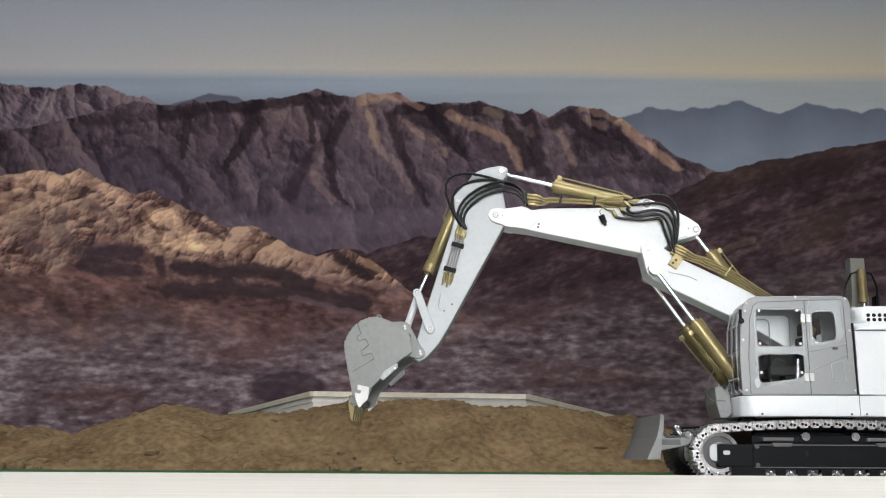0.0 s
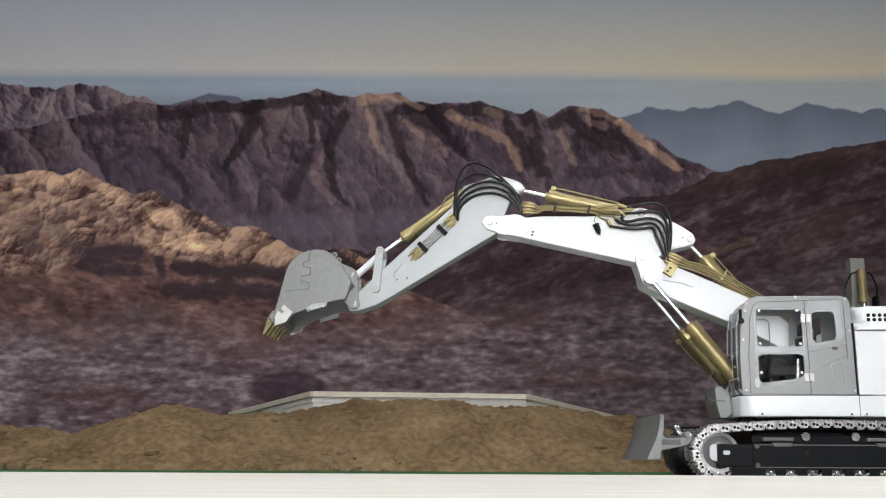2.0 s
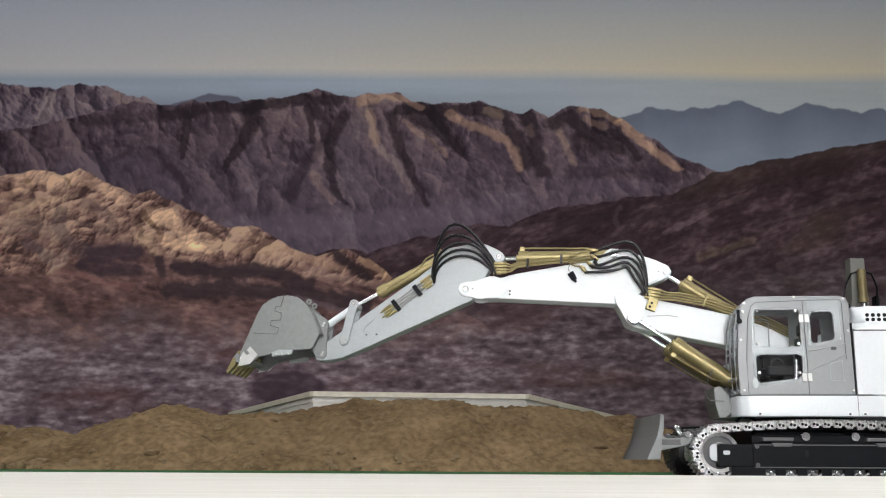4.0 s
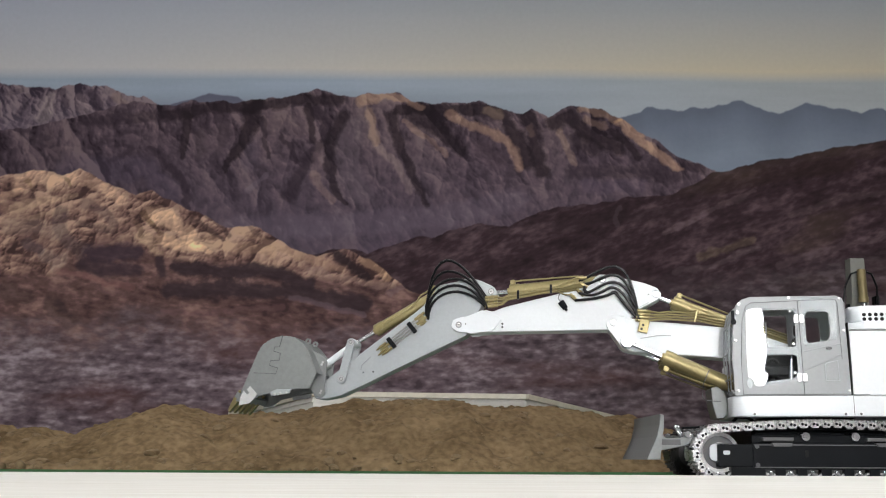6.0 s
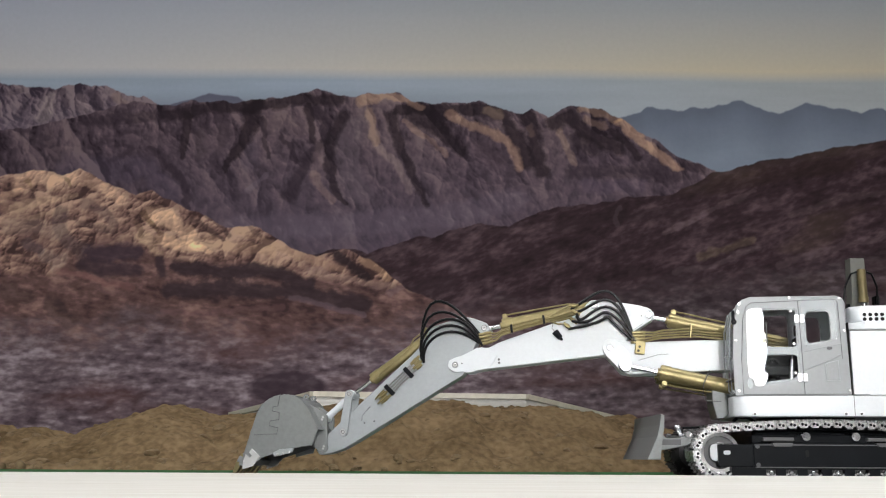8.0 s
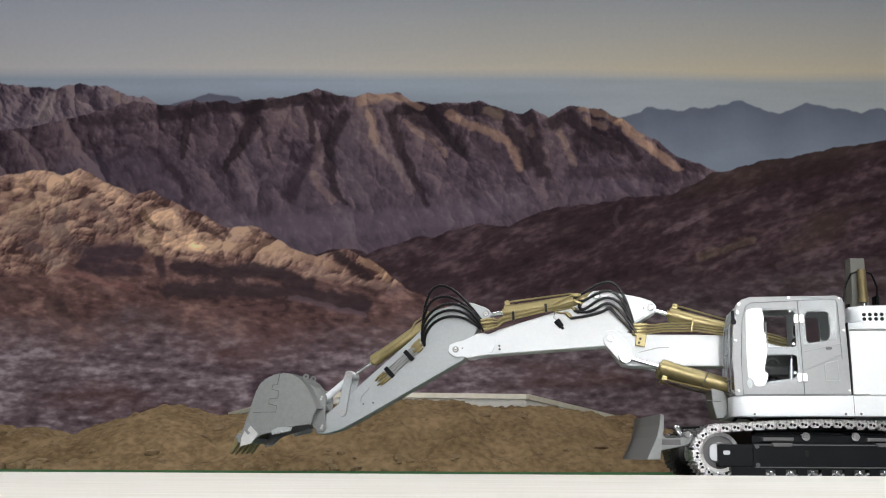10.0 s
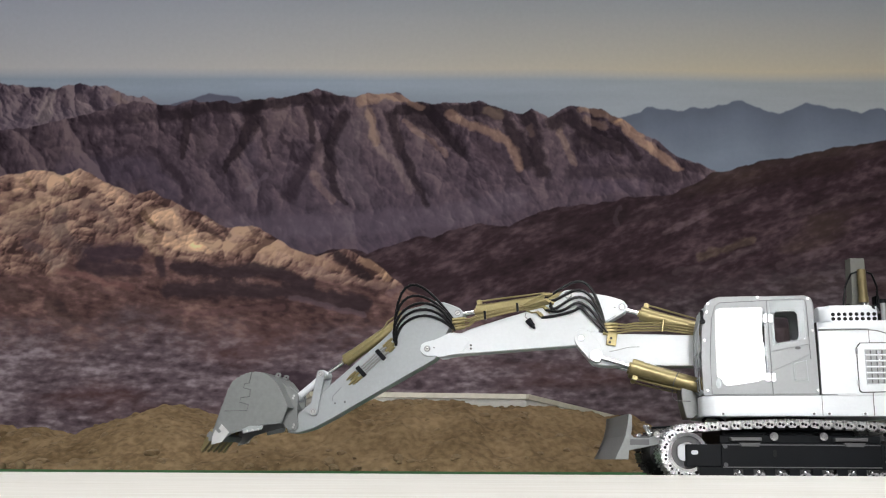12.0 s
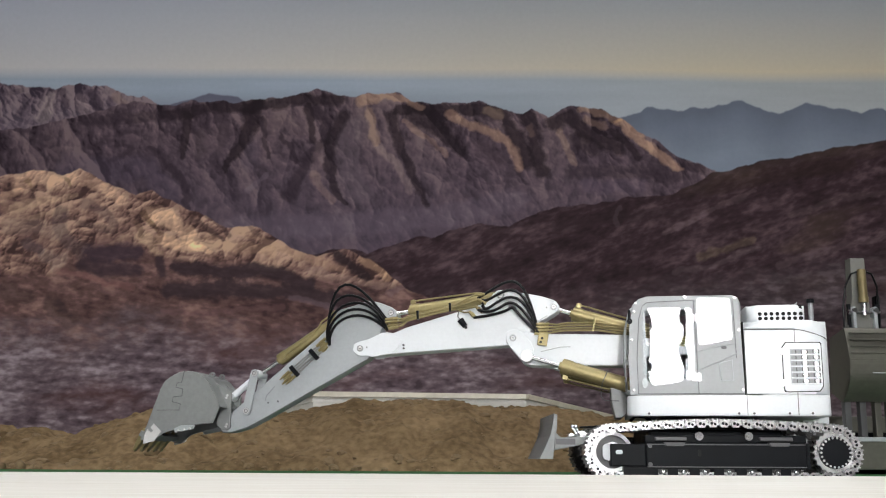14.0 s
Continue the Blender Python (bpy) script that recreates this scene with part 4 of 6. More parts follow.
def build_boom(ex):
    out = soften([(0.2985, 0.0025), (0.2975, -0.0070), (0.2913, -0.0116), (0.2783, -0.0122), (0.255, -0.0115), (0.20, -0.0205), (0.1395, -0.0290), (0.06, -0.028), (-0.008, -0.016),
                  (-0.014, 0.0), (-0.008, 0.014), (0.06, 0.006), (0.1336, 0.0113), (0.20, 0.0225), (0.2596, 0.0325), (0.2714, 0.0297), (0.2968, 0.0080)], 0.12)
    b = part("boom", prism(bmesh.new(), out, -0.020, 0.020, 0.0015), JIBMAT, ex, "satin white lower boom")
    moves(b, lambda d: at(d, FOOT, d["boom"]))
    for s in (-1, 1):
        cheek = soften([(0.2995, 0.0), (0.297, -0.0085), (0.290, -0.0120), (0.282, -0.011), (0.262, 0.004), (0.2575, 0.020), (0.262, 0.031), (0.271, 0.0305), (0.282, 0.020), (0.296, 0.0085)], 0.2)
        part("cheek_plate", prism(bmesh.new(), cheek, s * 0.020, s * 0.0228, 0.0004), JIBMAT, b)
    pin_parts(b, [(L_BOOM, 0.0)], 0.0228, 0.0052)
    for s in (-1, 1):
        part("cylinder_boss", disc(bmesh.new(), *BOOM_CYL_PIN, s * 0.0228, s * 0.039, 0.0078, 24), BOLTMAT, b, smooth=True)
        part("boss_collar", ring(bmesh.new(), BOOM_CYL_PIN, 0.0079, 0.0092, s * 0.0228, s * 0.0236, 24), STICKMAT, b)
    part("weld_seam", pipe(bmesh.new(), [(0.250, -0.0202, 0.012), (0.225, -0.0203, 0.0015), (0.212, -0.0202, -0.001)], 0.0006, 6), STICKMAT, b)
    part("bolt", ring(bmesh.new(), (0.188, 0.012), 0.0, 0.0028, -0.0205, -0.019, 12), SILVER, b)
    # brass manifold with four pipes that run back to the cab
    bm = bmesh.new()
    box(bm, 0.243, 0.256, -0.0275, -0.0205, -0.012, 0.004, 0.0006)
    disc(bm, 0.252, 0.0012, -0.0276, -0.020, 0.001, 8)
    part("pipe_bracket", bm, BRASS, b, "drilled brass pipe bracket")
    # black discs on the bracket stand for the dark of its drillings
    part("bracket_hole_dark", disc(bmesh.new(), 0.2515, 0.000, -0.0279, -0.027, 0.0018, 12), BLACK, b)
    part("bracket_hole_dark", disc(bmesh.new(), 0.2505, -0.0055, -0.0279, -0.027, 0.0018, 12), BLACK, b)
    for k in range(4):
        dz = -0.0100 - 0.0042 * k
        bm = bmesh.new()
        cyl(bm, (0.262, -0.024, dz - 0.0005), (0.2445, -0.024, dz - 0.0035), 0.0021, 12)
        cyl(bm, (0.258, -0.024, dz - 0.0012), (0.2515, -0.024, dz - 0.0023), 0.0026, 6)
        part("pipe_fitting", bm, BRASS, b, smooth=True)
        e = -0.0275 - 0.0034 * (k - 1.5)
        part("brass_pipe", pipe(bmesh.new(), [(0.2445, -0.024, dz - 0.0035), (0.234, -0.023, dz * 0.75 - 0.012 + 0.002), (0.222, -0.022, e + 0.0012), (0.18, -0.021, e - 0.0060), (0.10, -0.0205, e - 0.0075), (0.05, -0.0205, e - 0.002)], 0.0013, 8), BRASS, b, smooth=True)
    bm = bmesh.new()
    box(bm, 0.1845, 0.187, -0.0235, -0.019, -0.0445, -0.026, 0.0004)
    part("pipe_clip", bm, BRASS, b)
    return b


def build_jib(ex):
    out = soften([(0.2193, 0.0024), (0.2174, -0.0060), (0.2086, -0.0097), (0.199, -0.0112), (0.1742, -0.0209), (0.1633, -0.0182), (0.1466, -0.0245), (0.0897, -0.0376), (0.0567, -0.0453), (0.030, -0.0520),
                  (0.0240, -0.0625), (0.0172, -0.0672), (0.006, -0.0668), (-0.0422, -0.0545), (-0.0599, -0.0474), (-0.0653, -0.0396), (-0.0630, -0.0326), (-0.0327, -0.0171), (-0.0113, 0.0063), (0.0041, 0.0095), (0.0116, 0.0088), (0.1935, 0.0103), (0.2110, 0.0095)], 0.14)
    j = part("jib", prism(bmesh.new(), out, -0.0175, 0.0175, 0.0012), JIBMAT, ex, "satin white upper boom section")
    moves(j, lambda d: at(d, d["jib_o"], d["jib"]))
    for s in (-1, 1):
        cheek = soften([(0.2205, 0.0024), (0.2180, -0.0070), (0.2086, -0.0102), (0.199, -0.0115), (0.1740, -0.0212), (0.150, -0.0085), (0.163, 0.0095), (0.1835, 0.0108), (0.1860, 0.0122), (0.196, 0.0122), (0.198, 0.0105), (0.2120, 0.0098)], 0.16)
        part("fork_plate", prism(bmesh.new(), cheek, s * 0.0175, s * 0.0208, 0.0004), JIBMAT, j)
    pin_parts(j, [(L_JIB, 0.0), JIB_TAIL], 0.0208, 0.0050)
    part("grease_nipple", disc(bmesh.new(), 0.2005, -0.001, -0.0215, -0.020, 0.0010, 8), DARKGREY, j)
    part("grease_nipple", disc(bmesh.new(), -0.0478, -0.0385, -0.0182, -0.017, 0.0010, 8), DARKGREY, j)
    for z in (-0.001, 0.0035):
        part("bolt", disc(bmesh.new(), 0.1500, z, -0.0188, -0.017, 0.0015, 10), DARKGREY, j)
    part("rib_edge", pipe(bmesh.new(), [(-0.048, -0.0176, -0.0275), (-0.035, -0.0177, -0.021), (-0.022, -0.0176, -0.030), (-0.020, -0.0176, -0.05)], 0.0005, 6), STICKMAT, j)
    pin_parts(j, [JIB_CYL_PIN], 0.0178, 0.0062)
    # brass pipes along the top edge, their fittings at both ends
    fan = ((0.0400, -0.0625, -1.0, 0.1), (0.0385, -0.0520, -0.85, 0.5), (0.0430, -0.0420, -0.7, 0.7), (0.0520, -0.0350, -0.7, 0.7))
    for k in range(4):
        o = 0.0030 * k
        y = -0.019 - 0.0016 * (k % 2)
        fx, fz, ux, uz = fan[k]
        part("brass_pipe", pipe(bmesh.new(), [(0.158, y, -0.0385 + o * 1.4), (0.150, y, -0.0365 + o), (0.142, y, -0.0400 + o * 0.7), (0.10, y, -0.0465 + o * 0.6), (0.075, y, -0.0510 + o * 0.7), (0.064, y - 0.001, (fz - 0.0500 + o * 0.7) / 2), (fx - ux * 0.006, y - 0.002, fz - uz * 0.006)], 0.0012, 8), BRASS, j, smooth=True)
        bm = bmesh.new()
        cyl(bm, (0.156, y, -0.0386 + o * 1.4), (0.1735, y, -0.0375 + o * 1.5), 0.0021, 12)
        cyl(bm, (0.161, y, -0.0384 + o * 1.4), (0.166, y, -0.0381 + o * 1.5), 0.0026, 6)
        part("pipe_fitting", bm, BRASS, j, smooth=True)
        bm = bmesh.new()
        p, q = Vector((fx, y - 0.002, fz)), Vector((ux, 0, uz)).normalized()
        cyl(bm, p - q * 0.007, p + q * 0.006, 0.0023, 12)
        cyl(bm, p - q * 0.003, p + q * 0.002, 0.0029, 6)
        part("pipe_fitting", bm, BRASS, j, smooth=True)
    for x, z in ((0.128, -0.0405), (0.083, -0.0480)):
        part("cable_tie", box(bmesh.new(), x - 0.0016, x + 0.0016, -0.0225, -0.016, z - 0.006, z + 0.006, 0.0004), RUBBER, j)
    # work lamp that dangles on its lead
    part("work_lamp", cyl(cyl(bmesh.new(), (0.070, -0.021, -0.0300), (0.0635, -0.021, -0.0205), 0.0046, 16, 0.0036), (0.0635, -0.021, -0.0205), (0.0618, -0.021, -0.0175), 0.0018, 10), BLACK, j, "small black dangling work lamp")
    part("lead", pipe(bmesh.new(), [(0.0695, -0.021, -0.030), (0.0735, -0.0215, -0.0345), (0.0715, -0.0215, -0.040), (0.074, -0.021, -0.046)], 0.0004, 6), RUBBER, j)
    return j


def build_stick(ex):
    out = soften([(0.2243, 0.0016), (0.2166, -0.0051), (0.1612, -0.0180), (0.1129, -0.0286), (0.0374, -0.0448), (0.0120, -0.0575), (0.0040, -0.0635), (-0.0074, -0.0610), (-0.0224, -0.0574), (-0.0391, -0.0553), (-0.052, -0.0452),
                  (-0.0659, -0.0287), (-0.0672, -0.0181), (-0.0598, -0.0146), (-0.0461, -0.0150), (-0.0349, -0.0080), (-0.0177, 0.0060), (-0.0034, 0.0172), (0.0121, 0.0172), (0.187, 0.0204), (0.2139, 0.0145), (0.2239, 0.0088)], 0.14)
    s = part("stick", prism(bmesh.new(), out, -0.0155, 0.0155, 0.0014), STICKMAT, ex, "light grey metal dipper stick")
    moves(s, lambda d: at(d, d["stick_o"], d["stick"]))
    pin_parts(s, [STICK_TAIL], 0.0160, 0.0058)
    pin_parts(s, [BUCKET_CYL_PIN], 0.0160, 0.0048)
    for x, z, r in ((0.148, 0.0035, 0.0012), (0.135, 0.0085, 0.0014), (0.205, 0.006, 0.0030), (0.082, 0.0072, 0.0028)):
        part("rivet", disc(bmesh.new(), x, z, -0.0160, -0.0150, r, 12), DARKGREY if r < 0.002 else STICKMAT, s)
    # a tapered rim line across the plate
    part("rib_edge", pipe(bmesh.new(), [(0.150, -0.0156, -0.001), (0.146, -0.0157, -0.0065), (0.130, -0.0157, -0.012)], 0.0005, 6), GREY, s)
    # four pipes on the flank with two black clamps and brass fittings
    for k in range(4):
        z0 = -0.0305 + 0.0036 * k
        p0, p1 = Vector((0.049, -0.0182, z0 - 0.003)), Vector((0.106, -0.0182, z0 + 0.0110))
        part("steel_pipe", pipe(bmesh.new(), [p0, p1], 0.0010, 8), STEELPIPE, s, smooth=True)
        d = (p1 - p0).normalized()
        bm = bmesh.new()
        cyl(bm, p0 + d * (0.004 - 0.004 * (k % 2)), p0 - d * (0.013 - 0.003 * (k % 2)), 0.0021, 12)
        cyl(bm, p0 - d * 0.002, p0 - d * 0.007, 0.0026, 6)
        part("pipe_fitting", bm, BRASS, s, smooth=True)
        bm = bmesh.new()
        e = p1 - d * (0.005 * (k % 2))
        cyl(bm, e - d * 0.004, e + d * 0.008, 0.0020, 12)
        cyl(bm, e + d * 0.008, e + d * 0.0135, 0.0016, 10, 0.0008)
        part("pipe_fitting", bm, BRASS, s, smooth=True)
    for x, z in ((0.0610, -0.0245), (0.0955, -0.0172)):
        bm = box(bmesh.new(), -0.0030, 0.0030, -0.0212, -0.0155, -0.0085, 0.0085, 0.0006)
        part("clamp", bm, BLACK, s, m=pose(x, 0, z, 0, -14, 0))
    return s


def build_links(ex):
    for y in (-0.0205, 0.0205):
        bm = bmesh.new()
        out = []
        for c, a0 in (((L_LINK, 0), -80), ((0, 0), 100)):
            r = 0.0054 if c[0] else 0.0060
            out += [(c[0] + r * math.cos(radians(a0 + 160 * k / 10)), c[1] + r * math.sin(radians(a0 + 160 * k / 10))) for k in range(11)]
        prism(bm, out, y - 0.0022, y + 0.0022, 0.0005)
        l = part("rocker_link", bm, STICKMAT, ex, "bare steel bucket rocker link")
        moves(l, lambda d: at(d, d["link_o"], d["link"]))
        s = -1 if y < 0 else 1
        for x in (0, L_LINK):
            bm = bmesh.new()
            ring(bm, (x, 0), 0.0022, 0.0042, y + s * 0.0022, y + s * 0.0034, 18)
            disc(bm, x, 0, y + s * 0.001, y + s * 0.003, 0.0021)
            part("pin", bm, BOLTMAT, l)
            # recess shade round the eye, put in as a dark ring
            part("pin_recess_shade", ring(bmesh.new(), (x, 0), 0.0020, 0.0027, y + s * 0.0022, y + s * 0.0036, 18), DARKGREY, l)
            part("eye_edge", ring(bmesh.new(), (x, 0), 0.0043, 0.0047, y + s * 0.0020, y + s * 0.0025, 20), GREY, l)
    bm = bmesh.new()
    cyl(bm, (0.004, 0, 0), (COUPLER - 0.004, 0, 0), 0.0048, 16)
    cyl(bm, (0, -0.0175, 0), (0, 0.0175, 0), 0.0058, 18)
    cyl(bm, (COUPLER, -0.012, 0), (COUPLER, 0.012, 0), 0.0055, 18)
    c = part("coupler_link", bm, SILVER, ex, "bare steel bucket coupler link", smooth=True)
    moves(c, lambda d: at(d, d["link_up"], angle_of(d["link_up"], d["ear"])))


BUCKET_SIDE = [(-0.0169, 0.1101), (-0.0066, 0.1041), (0.0483, 0.084), (0.0596, 0.0779), (0.0669, 0.0684), (0.0718, 0.0565), (0.0729, 0.0436), (0.0709, 0.0323), (0.0652, 0.0226), (0.055, 0.0144), (0.0249, -0.0012), (0.0026, 0.0078), (0.0005, 0.0387), (-0.0096, 0.0775), (-0.0212, 0.0924), (-0.0202, 0.102)]


def build_bucket(ex):
    W = 0.053
    # the curved back sheet, from the lip round to the hinge edge, with ribs across its outside
    back = BUCKET_SIDE[0:11]
    inner = [(x - 0.0022 * (1 if z > 0.05 else 0.6), z - 0.002 * (1 if x > 0.04 else 0.2)) for x, z in back]
    b = part("bucket", prism(bmesh.new(), back + inner[::-1], -W + 0.003, W - 0.003), BUCKETMAT, ex, "raw grey cast metal digging bucket")
    moves(b, lambda d: at(d, d["bucket_o"], d["bucket"]))
    for y in (-W, W - 0.003):
        part("side_plate", prism(bmesh.new(), BUCKET_SIDE, y, y + 0.003, 0.0006), BUCKETMAT, b)
    for k in range(1, 15):
        u = k / 15 * 8
        i = int(u)
        f = u - i
        x = back[i][0] * (1 - f) + back[i + 1][0] * f
        z = back[i][1] * (1 - f) + back[i + 1][1] * f
        dx, dz = back[i + 1][0] - back[i][0], back[i + 1][1] - back[i][1]
        part("wear_rib", box(bmesh.new(), -0.0016, 0.0016, -W + 0.001, W - 0.001, -0.0010, 0.0007, 0.0003), BUCKETMAT, b, m=pose(x, 0, z, 0, -math.degrees(math.atan2(dz, dx)), 0))
    # cheek wear plate outline on the side
    line = [(0.074, 0.0495), (0.0579, 0.0533), (0.0575, 0.0597), (0.0518, 0.0611), (0.0492, 0.0515), (0.0397, 0.0522), (0.0387, 0.0645), (0.0324, 0.066), (0.029, 0.0539), (0.0209, 0.0556), (0.0214, 0.0872)]
    for s in (-1, 1):
        part("weld_line", pipe(bmesh.new(), [(x, s * (W + 0.0001), z) for x, z in line], 0.0006, 6), DARKGREY, b)
        tip = [(-0.0235, 0.1043), (-0.0200, 0.0888), (-0.0075, 0.0793), (0.0035, 0.0903), (-0.0020, 0.0943), (-0.006, 0.0903), (-0.0085, 0.0938), (-0.0035, 0.0988), (-0.011, 0.1023)]
        part("side_cutter", prism(bmesh.new(), tip, s * W, s * (W + 0.0028), 0.0004), BOLTMAT, b, "polished steel side cutter")
        edge = [(0.0005, 0.0323), (-0.0050, 0.0343), (-0.0095, 0.0598), (-0.0040, 0.0613), (0.0002, 0.0518)]
        part("edge_protector", prism(bmesh.new(), edge, s * (W - 0.0005), s * (W + 0.0026), 0.0004), STICKMAT, b)
        for x, z in ((-0.0045, 0.039), (-0.0055, 0.047), (-0.0065, 0.055)):
            share("bolt", bolt_mesh(), b, pose(x, s * (W + 0.0026), z, 0, 0, 0 if s < 0 else 180))
    # hanger plates with the two pins
    ear = soften([(0.072, 0.040), (0.0668, 0.0275), (0.0559, 0.0120), (0.0475, -0.0024), (0.0420, -0.0067), (0.0300, -0.0060), (0.0064, -0.0050), (-0.0024, -0.0063), (-0.0070, -0.0020), (-0.0060, 0.0060), (0.0043, 0.0160), (0.0260, 0.0065), (0.0570, 0.0230)], 0.16)
    for s in (-1, 1):
        h = part("hanger_plate", prism(bmesh.new(), ear, s * 0.0170, s * 0.0215, 0.0005), BUCKETMAT, b)
        for x, z in ((0, 0), (PIN_EAR, 0)):
            for dx in (-0.0016, 0.0016):
                share("bolt", bolt_mesh(), b, pose(x + dx, s * 0.0215, z - dx * 0.4, 0, 0, 0 if s < 0 else 180))
        part("lifting_eye", ring(bmesh.new(), (0.0700, 0.0225), 0.0016, 0.0040, s * 0.018, s * 0.021, 14), BUCKETMAT, b)
    # five brass teeth
    for k in range(5):
        y = -0.043 + 0.0215 * k
        bm = bmesh.new()
        prism(bm, [(-0.0050, 0.0988), (-0.0130, 0.1038), (-0.0330, 0.1203), (-0.0300, 0.1220), (-0.0120, 0.1148), (-0.0020, 0.1078)], y - 0.0048, y + 0.0048, 0.0008)
        part("tooth", bm, BRASS, b, "brass bucket tooth")
    part("lip", box(bmesh.new(), -0.004, 0.004, -W, W, -0.007, 0.007, 0.0010), BUCKETMAT, b, m=pose(-0.0120, 0, 0.1045, 0, 30, 0))


def build_cylinder(ex, p_of, q_of, y, barrel, r, far_head=False, label="brass hydraulic cylinder barrel"):
    """A hydraulic cylinder from its base pin p to its rod pin q."""
    bm = bmesh.new()
    cyl(bm, (0.004, 0, 0), (barrel, 0, 0), r, 24)
    cyl(bm, (barrel - 0.014, 0, 0), (barrel - 0.001, 0, 0), r * 1.10, 24)
    cyl(bm, (barrel - 0.0225, 0, 0), (barrel - 0.0205, 0, 0), r * 1.05, 24)
    cyl(bm, (barrel - 0.001, 0, 0), (barrel + 0.003, 0, 0), r * 0.55, 16)
    cyl(bm, (0, -r * 0.8, 0), (0, r * 0.8, 0), r * 0.85, 18)
    b = part("cylinder_barrel", bm, BRASS, ex, label, smooth=True)
    moves(b, lambda d: at(d, p_of(d), angle_of(p_of(d), q_of(d)), y))
    return b, r


def build_rod(ex, p_of, q_of, y, length, r, eye):
    bm = bmesh.new()
    cyl(bm, (eye * 0.5, 0, 0), (length, 0, 0), r, 16)
    cyl(bm, (0, -eye * 0.8, 0), (0, eye * 0.8, 0), eye, 20)
    rod = part("cylinder_rod", bm, CHROME, ex, "polished steel piston rod", smooth=True)
    moves(rod, lambda d: at(d, q_of(d), angle_of(q_of(d), p_of(d)), y))


def feed_pipe(b, r, x0, x1, up):
    """The thin brass feed pipe along a barrel, with the fitting block at its head."""
    s = up
    part("feed_pipe", pipe(bmesh.new(), [(x0, 0, s * r * 0.7), (x0 + 0.010, -0.001, s * (r + 0.0022)), (x1 - 0.012, -0.001, s * (r + 0.0045)), (x1, -0.001, s * (r + 0.0042))], 0.0012, 8), BRASS, b, smooth=True)
    part("pipe_elbow", box(box(bmesh.new(), x1 - 0.003, x1 + 0.004, -0.0035, 0.0025, s * r * 0.6 if s > 0 else -r - 0.0062, r + 0.0062 if s > 0 else -r * 0.6, 0.0006), x1 - 0.001, x1 + 0.002, -0.002, 0.001, s * (r + 0.006) - 0.001, s * (r + 0.006) + 0.001), BRASS, b)


def build_cylinders(ex):
    bc = lambda d: put(FOOT, d["boom"], BOOM_CYL_PIN)
    base = lambda d: BOOM_CYL_BASE
    for y in (-0.031, 0.031):
        b, r = build_cylinder(ex, base, bc, y, 0.107, 0.0098)
        feed_pipe(b, r, 0.03, 0.098, 1)
        build_rod(ex, base, bc, y, 0.115, 0.0030, 0.0062)
    tail = lambda d: put(d["jib_o"], d["jib"], JIB_TAIL)
    top = lambda d: TOP_CYL_BASE
    b, r = build_cylinder(ex, top, tail, 0.0, 0.152, 0.0092)
    feed_pipe(b, r, 0.04, 0.146, -1)
    build_rod(ex, top, tail, 0.0, 0.12, 0.0030, 0.0050)
    jc = lambda d: put(d["jib_o"], d["jib"], JIB_CYL_PIN)
    st = lambda d: put(d["stick_o"], d["stick"], STICK_TAIL)
    b, r = build_cylinder(ex, jc, st, 0.0, 0.128, 0.0088)
    feed_pipe(b, r, 0.022, 0.122, -1)
    build_rod(ex, jc, st, 0.0, 0.12, 0.0030, 0.0052)
    sc = lambda d: put(d["stick_o"], d["stick"], BUCKET_CYL_PIN)
    lu = lambda d: d["link_up"]
    b, r = build_cylinder(ex, sc, lu, 0.0, 0.106, 0.0080)
    part("feed_pipe", pipe(bmesh.new(), [(0.006, -0.002, -r - 0.0030), (0.026, -0.004, -r - 0.0026), (0.036, -r * 0.8, -r * 0.6), (0.050, -r - 0.0012, -0.001), (0.088, -r - 0.0012, 0.001), (0.096, -r * 0.9, 0.001)], 0.0012, 8), BRASS, b, smooth=True)
    part("pipe_elbow", box(bmesh.new(), 0.002, 0.009, -0.0045, 0.0020, -r - 0.0055, -r * 0.6, 0.0006), BRASS, b)
    part("pipe_elbow", disc(bmesh.new(), 0.0965, 0.001, -r - 0.0020, -r * 0.5, 0.0030, 14), BRASS, b)
    build_rod(ex, sc, lu, 0.0, 0.10, 0.0026, 0.0048)


def bezier(p, n):
    """n + 1 points of the cubic with the four control points p."""
    p = [Vector(v) for v in p]
    return [p[0] * (1 - u) ** 3 + p[1] * 3 * u * (1 - u) ** 2 + p[2] * 3 * u * u * (1 - u) + p[3] * u ** 3 for u in (k / n for k in range(n + 1))]


def build_hose(ex, ctrl, n=14, r=0.0019):
    """A rubber hose as a chain of short pieces, laid along a curve whose ends ride on two links. ctrl(d) gives the four control points."""
    p = bezier(ctrl(arm(7.0)), n)
    for k in range(n):
        def put_at(d, k=k):
            q = bezier(ctrl(d), n)
            a, b = q[k], q[k + 1]
            v = b - a
            yaw = math.degrees(math.atan2(v.y, math.hypot(v.x, v.z)))
            ang = math.degrees(math.atan2(v.z, v.x))
            return pose(0, 0, 0, 0, 0, d["swing"]) @ Matrix.Translation((a + b) / 2) @ pose(0, 0, 0, 0, -ang, 0) @ pose(0, 0, 0, 0, 0, yaw)

        half = max((p[k + 1] - p[k]).length / 2, 0.003) * 1.16
        bm = bmesh.new()
        cyl(bm, (-half, 0, 0), (half, 0, 0), r, 10)
        ball(bm, (-half, 0, 0), r, 10)
        ball(bm, (half, 0, 0), r, 10)
        moves(part("hose_segment", bm, RUBBER, ex, smooth=True), put_at)


